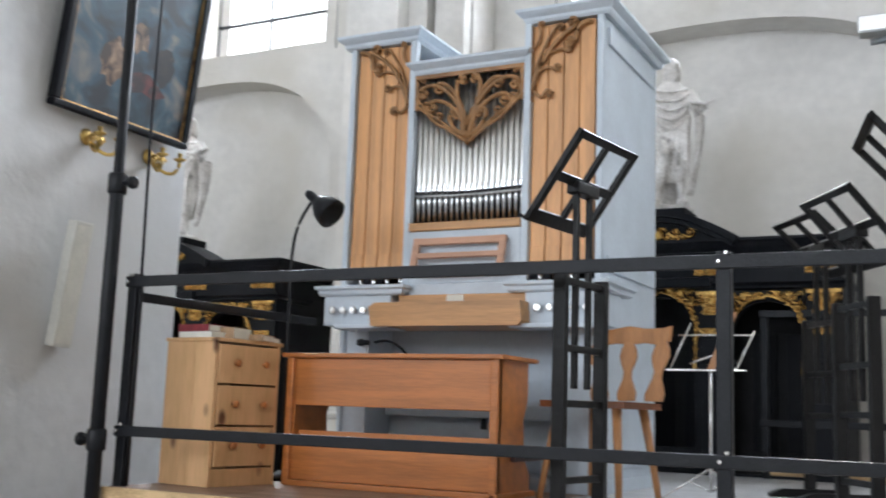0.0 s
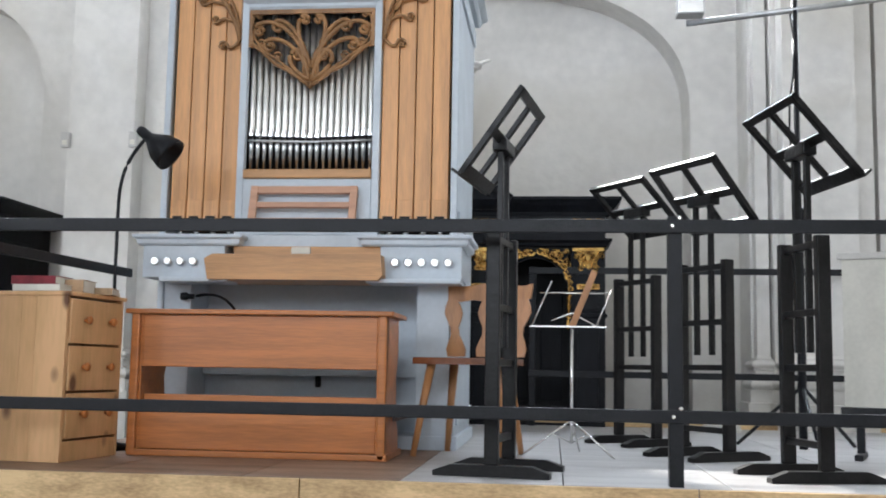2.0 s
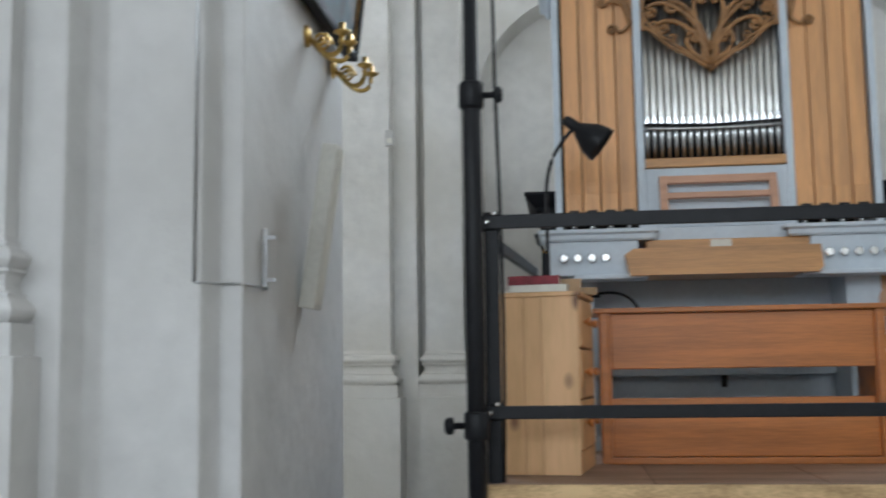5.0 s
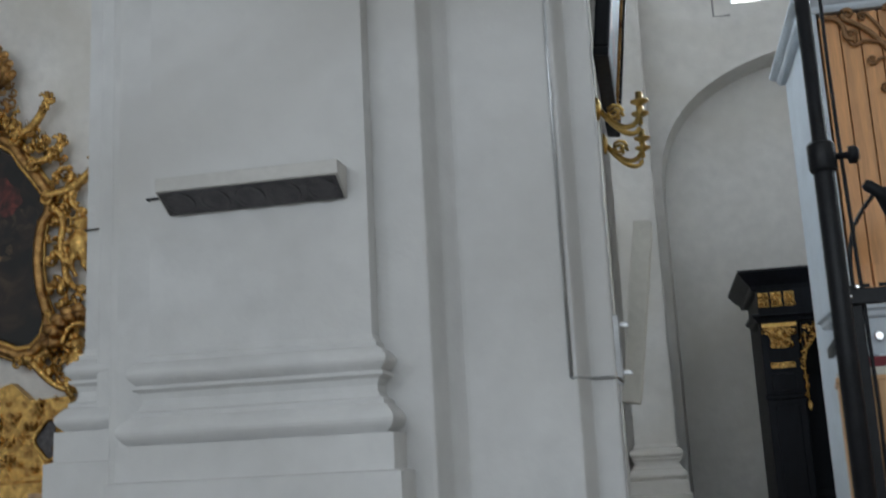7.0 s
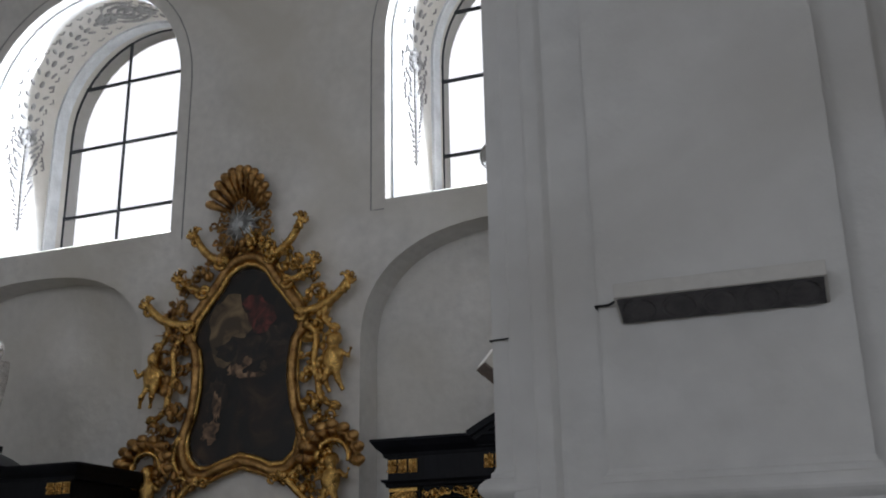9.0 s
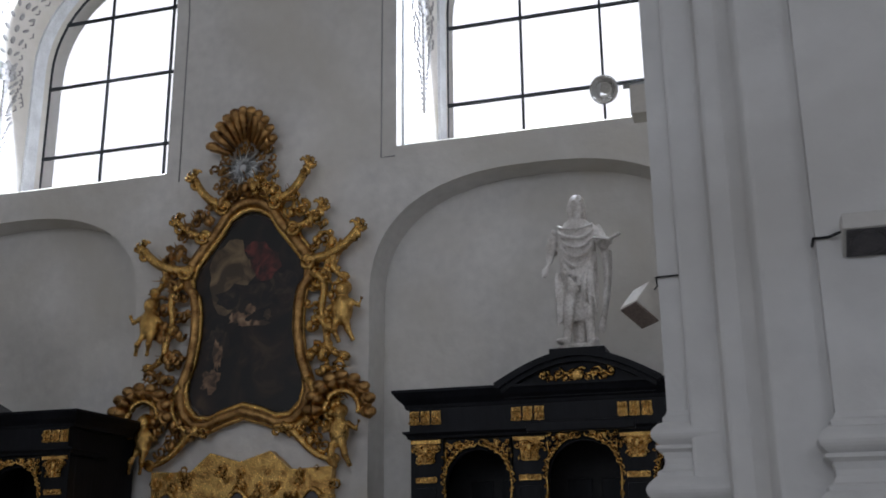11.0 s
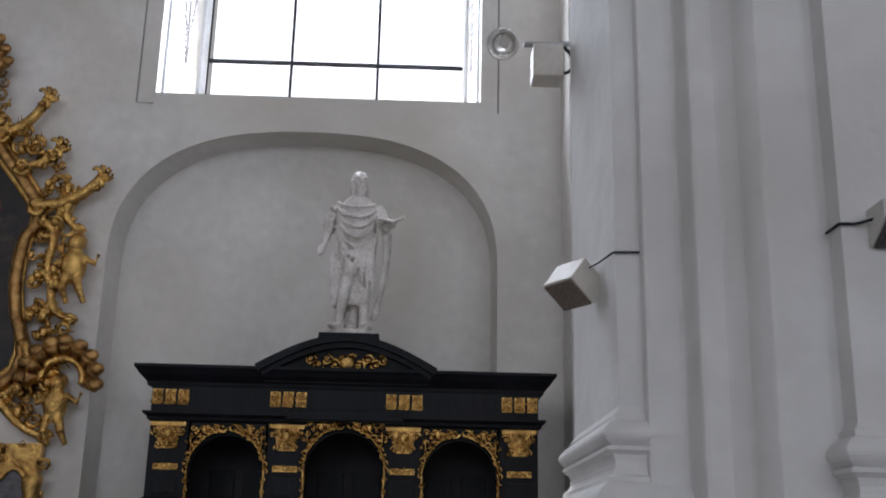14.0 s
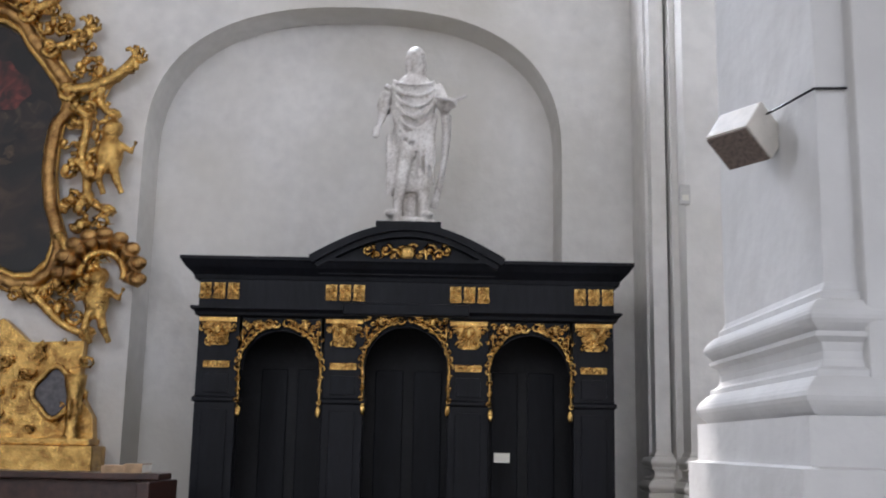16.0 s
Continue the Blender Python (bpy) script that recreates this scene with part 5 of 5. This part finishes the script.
def rocaille(bm, s, rnd):
    """Scrolls, curled leaves and knobs between the moulding and the ragged outer line."""
    inner = contour(1.17)[:20]
    for i in range(len(OUTER) - 1):
        for q in range(4):
            t = (q + rnd.random() * 0.6) / 4
            ox = (OUTER[i][0] + (OUTER[i + 1][0] - OUTER[i][0]) * t) * 1.12
            oz = OUTER[i][1] + (OUTER[i + 1][1] - OUTER[i][1]) * t
            ii = inner[min(len(inner) - 1, i)]
            for _ in range(2):
                u = rnd.uniform(0.15, 1.0)
                x = s * (ii[0] + (ox - ii[0]) * u)
                z = AZ + ii[1] + (oz - ii[1]) * u
                if z < AZ - 0.95 and abs(x) < 0.5:
                    continue
                r = rnd.uniform(0.035, 0.075)
                y = -0.06 - rnd.uniform(0, 0.07)
                tube(bm, spiral(x, z, r, rnd.uniform(0.6, 1.4), rnd.uniform(0, 6.28), rnd.choice((-1, 1)), y, 9, 0.3), r * 0.36, 5, r * 0.14)
                if rnd.random() < 0.5:
                    d = Vector((x - 0, 0, z - AZ)).normalized()
                    side = Vector((d.z, 0, -d.x)) * rnd.uniform(-0.06, 0.06)
                    p = Vector((x, y - 0.01, z))
                    tube(bm, [p, p + d * 0.05 + side * 0.4, p + d * 0.10 + side + Vector((0, -0.03, 0))], 0.022, 5, 0.004, flat=0.5)
                else:
                    blob(bm, (x, y - 0.02, z), (r * 0.5, r * 0.4, r * rnd.uniform(0.5, 0.9)))


for s in (-1, 1):
    rnd = random.Random(11)
    bm = B()
    rocaille(bm, s, rnd)
    # the left half takes the darker gold, the right half the brighter one
    tagged(part("rocaille", bm, GOLD if s > 0 else DARKGOLD, altar, "gilded rococo scrollwork"), kind="stuff")
    # leafy horns that stand out from the frame, each ending in curled fingers
    for (rx, rz), (tx, tz), bend, thick in (((0.22, 1.12), (0.60, 1.42), -0.13, 0.050), ((0.42, 0.84), (0.75, 0.98), -0.08, 0.042), ((0.58, 0.50), (1.12, 0.74), -0.12, 0.056)):
        bm = B()
        root, tip_at = Vector((s * rx, -0.09, AZ + rz)), Vector((s * tx, -0.13, AZ + tz))
        low = Vector((0, 0, bend))
        tube(bm, bez(root, root.lerp(tip_at, 0.4) + low, root.lerp(tip_at, 0.8) + low, tip_at, 14), thick, 8, thick * 0.75)
        for a in (-20, 20, 60, 100):
            d = Vector((s * math.cos(radians(a)), -0.2, math.sin(radians(a))))
            side = Vector((-d.z, 0, d.x)) * 0.03 * s
            e = tip_at + d * 0.055
            tube(bm, [tip_at - d * 0.02, e, e + d * 0.03 + side, e + d * 0.02 + side * 2], 0.030, 6, 0.014)
        tube(bm, spiral(tip_at.x - s * 0.03, tip_at.z - 0.07, 0.06, 1.2, math.pi / 2, -s, -0.15, 12, 0.25), 0.026, 6, 0.014)
        tube(bm, spiral(root.x + s * 0.05, root.z - 0.02, 0.085, 1.3, 0 if s > 0 else math.pi, -s, -0.13, 14, 0.25), 0.03, 6, 0.014)
        part("horn", bm, GOLD, altar, "gilded leafy horn")
    # C and S scrolls down the sides
    for p in (((1.0, 0.60), (0.84, 0.58), (0.80, 0.36), (1.02, 0.28)), ((0.66, 0.36), (0.92, 0.30), (0.70, 0.05), (0.80, -0.10)), ((0.72, -0.05), (0.96, -0.20), (0.66, -0.34), (1.04, -0.46)), ((0.64, -0.62), (0.82, -0.80), (0.70, -1.05), (0.42, -1.08)), ((0.42, -1.02), (0.60, -1.10), (0.66, -1.34), (0.96, -1.36))):
        bm = B()
        q = [(s * a, -0.11, AZ + b) for a, b in p]
        tube(bm, bez(*q, 14), 0.044, 7, 0.028)
        e = q[-1]
        tube(bm, spiral(e[0] - s * 0.05, e[2], 0.06, 1.2, 0 if s > 0 else math.pi, s, -0.12, 12, 0.25), 0.024, 6, 0.012)
        part("scroll", bm, GOLD, altar)
    # hollow fluted shell arching over each lower cherub
    o = Vector((s * 1.0, -0.10, AZ - 0.92))
    for i in range(9):
        bm = B()
        a = radians(-8 + i * 23.5)
        e = Vector((s * math.cos(a), 0, math.sin(a)))
        tube(bm, [o + e * 0.15, o + e * 0.22 + Vector((0, -0.05, 0)), o + e * 0.28 + Vector((0, -0.11, 0))], 0.03, 7, 0.066)
        blob(bm, o + e * 0.29 + Vector((0, -0.11, 0)), (0.066, 0.03, 0.05))
        part("shell_flute", bm, DARKGOLD, altar)
    bm = B()
    tube(bm, [o + Vector((s * math.cos(radians(-15 + k * 10)) * 0.165, -0.05, math.sin(radians(-15 + k * 10)) * 0.165)) for k in range(21)], 0.03, 7)
    part("shell_rim", bm, GOLD, altar)
    # plain rounded cherub figures
    for fx, fz, k in ((0.99, -0.02, 1.1), (0.98, -1.12, 1.0)):
        bm = B()
        o = Vector((s * fx, -0.15, AZ + fz))
        blob(bm, o + Vector((0, 0, 0.17)) * k, (0.065 * k, 0.065 * k, 0.072 * k))
        blob(bm, o, (0.095 * k, 0.08 * k, 0.14 * k))
        tube(bm, [o + Vector((s * 0.07, 0, 0.08)), o + Vector((s * 0.17, -0.02, 0.02)), o + Vector((s * 0.20, -0.03, 0.10))], 0.034, 6, 0.022)
        tube(bm, [o + Vector((-s * 0.07, 0, 0.06)), o + Vector((-s * 0.15, -0.03, 0.0))], 0.034, 6, 0.022)
        tube(bm, [o + Vector((s * 0.04, -0.02, -0.1)), o + Vector((s * 0.08, -0.06, -0.2)), o + Vector((s * 0.12, -0.02, -0.30))], 0.048, 6, 0.026)
        tube(bm, [o + Vector((-s * 0.04, -0.02, -0.1)), o + Vector((-s * 0.05, -0.07, -0.2)), o + Vector((-s * 0.01, -0.03, -0.31))], 0.048, 6, 0.026)
        blob(bm, o + Vector((0, 0.03, 0.19)) * k, (0.072 * k, 0.06 * k, 0.07 * k))
        carved(part("cherub", bm, GOLD, altar), 0.011)
    bm = B()
    lathe(bm, [(0.06, 1.55), (0.07, 1.6), (0.05, 1.66), (0.055, 1.9), (0.075, 1.98), (0.08, 2.05)], (s * 0.88, -0.16, 0.0), 12)
    acanthus(bm, s * 0.88, 1.8, 0.16, 0.2, -0.22, random.Random(3), 5)
    part("side_pedestal", bm, GOLD, altar)
# shell crest with a sunburst
CX = -0.09
o = Vector((CX, -0.08, AZ + 1.58))
for i in range(11):
    bm = B()
    a = radians(18 + i * 14.4)
    d = Vector((math.cos(a) * 0.72, 0, math.sin(a)))
    tube(bm, [o + d * 0.20, o + d * 0.36 + Vector((0, -0.05, 0)), o + d * 0.47 + Vector((0, -0.10, 0))], 0.022, 6, 0.056)
    blob(bm, o + d * 0.49 + Vector((0, -0.10, 0)), (0.055, 0.03, 0.045))
    part("shell_flute", bm, DARKGOLD, altar)
bm = B()
rnd = random.Random(8)
for i in range(60):
    a = rnd.uniform(0, 6.28)
    r = rnd.uniform(0.19, 0.34)
    x, z = CX + r * math.cos(a), AZ + 1.46 + r * 0.95 * math.sin(a)
    rr = rnd.uniform(0.03, 0.06)
    tube(bm, spiral(x, z, rr, 1.1, rnd.uniform(0, 6), rnd.choice((-1, 1)), -0.09, 8, 0.3), rr * 0.36, 5, rr * 0.15)
tagged(part("crest", bm, DARKGOLD, altar, "gilded shell crest"), kind="stuff")
bm = B()
lathe(bm, [(0.15, 0.0), (0.14, 0.02), (0.05, 0.03)], (CX, -0.09, AZ + 1.48), 20, m=Matrix.Rotation(radians(90), 4, "X"))
disc = part("sunburst", bm, STEEL, altar, "silvered sunburst disc")
for i in range(24):
    a = 2 * math.pi * i / 24
    bm = B()
    tube(bm, [(CX + 0.04 * math.cos(a), -0.125, AZ + 1.48 + 0.04 * math.sin(a)), (CX + (0.16 + 0.07 * (i % 2)) * math.cos(a), -0.115, AZ + 1.48 + (0.16 + 0.07 * (i % 2)) * math.sin(a))], 0.009, 4)
    part("ray", bm, STEEL, disc)
# lower body with cartouche
bm = B()
prism(bm, [(-1.02, 1.55), (1.02, 1.55), (1.0, 1.75), (0.88, 1.95), (0.90, 2.30), (0.5, 2.28), (0.30, 2.45), (0.0, 2.36), (-0.30, 2.45), (-0.5, 2.28), (-0.90, 2.30), (-0.88, 1.95), (-1.0, 1.75)], -0.10, 0.0)
part("predella", bm, GOLD, altar)
bm = B()
box(bm, -1.08, 1.08, -0.30, 0.02, 1.36, 1.55, 0.02)
box(bm, -1.03, 1.03, -0.24, 0.02, 1.55, 1.60, 0.012)
part("base_moulding", bm, GOLD, altar)
for cx in (-0.72, 0.0, 0.72):
    bm = B()
    pts = [(cx + 0.15 * math.cos(a) * (1 + 0.1 * math.cos(4 * a)), -0.12, 1.92 + 0.17 * math.sin(a) * (1 + 0.1 * math.cos(4 * a))) for a in [2 * math.pi * i / 28 for i in range(28)]]
    tube(bm, pts, 0.024, 6, closed=True, axis=(0, 1, 0))
    part("cartouche_rim", bm, GOLD, altar)
    bm = B()
    bm.faces.new([bm.verts.new((p[0], -0.108, p[2])) for p in pts][::-1])
    part("cartouche", bm, HEATDARK, altar, "dark grey relief panel")
bm = B()
rnd = random.Random(21)
for i in range(90):
    x = rnd.uniform(-0.95, 0.95)
    z = rnd.uniform(1.66, 2.3)
    r = rnd.uniform(0.025, 0.06)
    if min(abs(x - c) for c in (-0.72, 0, 0.72)) < 0.15 and abs(z - 1.92) < 0.2:
        continue
    tube(bm, spiral(x, z, r, 1.2, rnd.uniform(0, 6), rnd.choice((-1, 1)), -0.115, 8, 0.3), r * 0.34, 5, r * 0.15)
tagged(part("relief_carving", bm, GOLD, altar), kind="stuff")
bm = B()
box(bm, -1.0, 1.0, -0.55, 0.0, 0.0, 1.36, 0.01)
part("altar_table", bm, STUCCO, altar, "white masonry altar block")

# ---- dark pew with books ----
pew = thing("pew", (-4.35, 8.45, GROUND), "dark brown wooden pew with a sloping book ledge", "pew")
for nm, a in (("front_panel", (-0.9, 0.95, 0.02, 0.06, 0.0, 1.38)), ("ledge", (-0.95, 1.0, -0.12, 0.16, 1.385, 1.42)), ("end_panel", (0.93, 1.0, -0.3, 0.3, 0.0, 1.38)), ("end_panel", (-0.96, -0.90, -0.3, 0.3, 0.0, 1.38)), ("seat", (-0.9, 0.93, -0.3, 0.02, 0.42, 0.46))):
    bm = B()
    box(bm, *a, 0.008)
    part(nm, bm, BROWNWOOD, pew)
book(-3.62, 8.45, GROUND + 1.42, 0.12, 0.16, 0.04, TANCLOTH, 6, "brown hymn book on the pew ledge")
book(-3.50, 8.46, GROUND + 1.42, 0.10, 0.16, 0.05, TANCLOTH, -4, "brown hymn book on the pew ledge")

# ---- painting on the pier and its sconces ----
pt = thing("framed_painting", (0.645, 5.71, 3.27), "large dark framed oil painting leaning out from the pier", "painting")
lean = Matrix.Rotation(radians(7), 4, "Y") @ Matrix.Diagonal((1, 0.96, 0.62, 1))
bm = B()
box(bm, 0.02, 0.035, -0.50, 0.50, 0.05, 1.55, 0, lean)
part("canvas", bm, CANVAS_BLUE, pt)
for y, z, w, h, mt in ((-0.16, 0.55, 0.10, 0.20, CANVAS_FLESH), (0.02, 0.85, 0.09, 0.13, CANVAS_FLESH), (0.25, 0.70, 0.08, 0.18, CANVAS_BROWN), (0.12, 0.45, 0.16, 0.10, CANVAS_RED)):
    bm = B()
    rnd = random.Random(int(z * 100))
    vs = [bm.verts.new(lean @ Vector((0.037, y + w * (1 + rnd.uniform(-0.3, 0.3)) * math.cos(a), z + h * (1 + rnd.uniform(-0.3, 0.3)) * math.sin(a)))) for a in [2 * math.pi * i / 18 for i in range(18)]]
    bm.faces.new(vs)
    part("painted_patch", bm, mt, pt)
for a in ((-0.55, 0.55, -0.01, 0.05), (-0.55, 0.55, 1.55, 1.61), (-0.55, -0.495, 0.05, 1.55), (0.495, 0.55, 0.05, 1.55)):
    bm = B()
    box(bm, 0.0, 0.06, a[0], a[1], a[2], a[3], 0.012, lean)
    part("frame_bar", bm, BLACKWOOD, pt)
for a in ((-0.50, 0.50, 0.05, 0.065), (-0.50, 0.50, 1.535, 1.55), (-0.50, -0.485, 0.05, 1.55), (0.485, 0.50, 0.05, 1.55)):
    bm = B()
    box(bm, 0.035, 0.048, a[0], a[1], a[2], a[3], 0.003, lean)
    part("gilt_slip", bm, DARKGOLD, pt)


def sconce(y):
    sn = thing("wall_sconce", (0.63, y, 3.10), "aged brass double-arm candle sconce, no candles", "sconce", "brass sconces below the painting")
    bm = B()
    lathe(bm, [(0.05, 0), (0.045, 0.01), (0.02, 0.02)], (0, 0, 0.06), 12, m=Matrix.Rotation(radians(90), 4, "Y"))
    part("back_plate", bm, BRASS, sn)
    for dy in (-0.07, 0.08):
        bm = B()
        tube(bm, bez((0.01, 0, 0.06), (0.10, dy * 0.3, -0.08), (0.17, dy, -0.06), (0.17, dy, 0.03), 10), 0.011, 6)
        tube(bm, spiral(0.07, 0.03, 0.035, 1.3, 0, 1, dy * 0.4, 10, 0.3), 0.008, 5)
        arm = part("arm", bm, BRASS, sn)
        bm = B()
        lathe(bm, [(0.008, 0.0), (0.035, 0.015), (0.036, 0.02), (0.014, 0.024), (0.014, 0.055), (0.011, 0.055)], (0.17, dy, 0.03), 12)
        part("drip_pan", bm, BRASS, arm)


sconce(5.50)
sconce(5.99)

board = thing("column_loudspeaker", (0.672, 5.385, 1.99), "narrow cream column loudspeaker tilted out from the pier", "loudspeaker")
lean = Matrix.Rotation(radians(8.5), 4, "Y")
bm = B()
box(bm, -0.032, 0.034, -0.062, 0.062, 0.0, 0.67, 0.006, lean)
part("housing", bm, CLOTH, board)
bm = B()
box(bm, 0.034, 0.037, -0.05, 0.05, 0.02, 0.65, 0.001, lean)
part("front_cloth", bm, PAPER, board)
bracket = thing("cable_bracket", (0.650, 4.80, 2.0), "small iron bracket with a thin cable", "bracket")
bm = B()
box(bm, -0.004, 0.02, -0.012, 0.012, 0.02, 0.24, 0.004)
box(bm, 0.0, 0.05, -0.008, 0.008, 0.05, 0.065, 0.003)
box(bm, 0.0, 0.05, -0.008, 0.008, 0.20, 0.215, 0.003)
part("plate", bm, STEEL, bracket)
bm = B()
tube(bm, [(0.02, 0.0, 0.03), (0.012, -0.20, 0.028), (0.0, -0.256, 0.028), (-0.068, -0.256, 0.028), (-0.092, -0.345, 0.026), (-0.112, -0.360, 0.026)], 0.005, 5)
tube(bm, [(-0.112, -0.360, 0.026), (-0.112, -0.360, 1.9)], 0.006, 5)
part("cable", bm, STEEL, bracket)

# ---- heater on the pier front ----
ht = thing("radiant_heater", (-0.30, 4.212, 2.55), "long grey infrared heater with dark grille on the pier", "heater")
bm = B()
prism(bm, [(-0.27, 0.0), (0.27, 0.0), (0.27, 0.09), (-0.27, 0.09)], -0.088, 0.002)
for v in bm.verts:
    if v.co.z < 0.05:
        v.co.z = 0.05 if v.co.y < -0.04 else 0.0
bmesh.ops.bevel(bm, geom=bm.edges[:], offset=0.003, segments=2, affect="EDGES", profile=0.6)
part("casing", bm, CASING, ht)
slope = Vector((0, -0.05, -0.088)).normalized()
tip = Matrix.Translation((0, -0.044, 0.024)) @ slope.to_track_quat("Z", "Y").to_matrix().to_4x4()
bm = B()
box(bm, -0.262, 0.262, -0.046, 0.046, 0.0, 0.004, 0, tip)
part("grille", bm, HEATDARK, ht)
for i in range(5):
    bm = B()
    lathe(bm, [(0.044, 0.003), (0.044, 0.007), (0.038, 0.007), (0.034, 0.0045)], seg=18, m=tip @ Matrix.Translation((-0.21 + i * 0.105, 0, 0)))
    part("emitter", bm, HEATDARK, ht)
bm = B()
tube(bm, [(-0.268, -0.03, 0.06), (-0.30, -0.006, 0.055), (-0.336, -0.004, 0.055), (-0.337, 0.07, 0.055)], 0.004, 5)
part("cable", bm, BLACKSTEEL, ht)


# ---- loudspeaker and spotlight on the pier ----
spk = thing("loudspeaker", (-1.135, 4.90, 2.62), "small beige box loudspeaker tilted on a wire bracket", "loudspeaker")
rot = Matrix.Rotation(radians(32), 4, "Z") @ Matrix.Rotation(radians(38), 4, "Y")
bm = B()
box(bm, -0.052, 0.052, -0.063, 0.063, -0.04, 0.046, 0.004, rot)
part("cabinet", bm, SPEAKERWOOD, spk)
bm = B()
box(bm, -0.048, 0.048, -0.059, 0.059, -0.046, -0.040, 0, rot)
part("grille", bm, MESHGREY, spk)
bm = B()
tube(bm, [(0.02, 0.0, 0.04), (0.05, -0.10, 0.04), (0.062, -0.285, 0.02), (0.13, -0.285, 0.022)], 0.003, 5)
tube(bm, [(0.0, 0.0, 0.03), (0.07, 0.01, 0.0)], 0.008, 5)
part("bracket", bm, BLACKSTEEL, spk)
sp = thing("spotlight", (-1.075, 5.473, 3.655), "small round chrome spotlight on an arm with ballast box", "spotlight")
bm = B()
tube(bm, [(0.08, 0, 0.03), (-0.15, 0, 0.02)], 0.010, 6)
part("arm", bm, STEEL, sp)
bm = B()
m = Matrix.Rotation(radians(115), 4, "X") @ Matrix.Rotation(radians(-15), 4, "Y")
lathe(bm, [(0.017, -0.06), (0.042, -0.042), (0.060, 0.0), (0.060, 0.018), (0.052, 0.018), (0.042, -0.008), (0.017, -0.018)], (-0.225, 0, 0.02), 18, m=m)
part("reflector", bm, CHROME, sp)
bm = B()
box(bm, -0.12, -0.01, -0.055, 0.055, -0.125, 0.0, 0.005)
part("ballast_box", bm, SPEAKERWOOD, sp)
bm = B()
tube(bm, bez((-0.01, 0, 0.02), (0.05, 0, -0.02), (0.04, 0, -0.08), (0.0, 0, -0.09)), 0.007, 5)
part("cable", bm, BLACKSTEEL, sp)

for x in (-0.25, 0.33):
    se = thing("wall_sensor", (x, 9.35, 3.50), "small white plastic sensor box on the pilaster", "sensor", "sensors on the wall pilaster")
    bm = B()
    box(bm, -0.035, 0.035, -0.05, 0.0, 0.0, 0.13, 0.008)
    part("housing", bm, CASING, se)
    bm = B()
    box(bm, -0.022, 0.022, -0.056, -0.05, 0.02, 0.06, 0.003)
    part("lens", bm, PAPER, se)
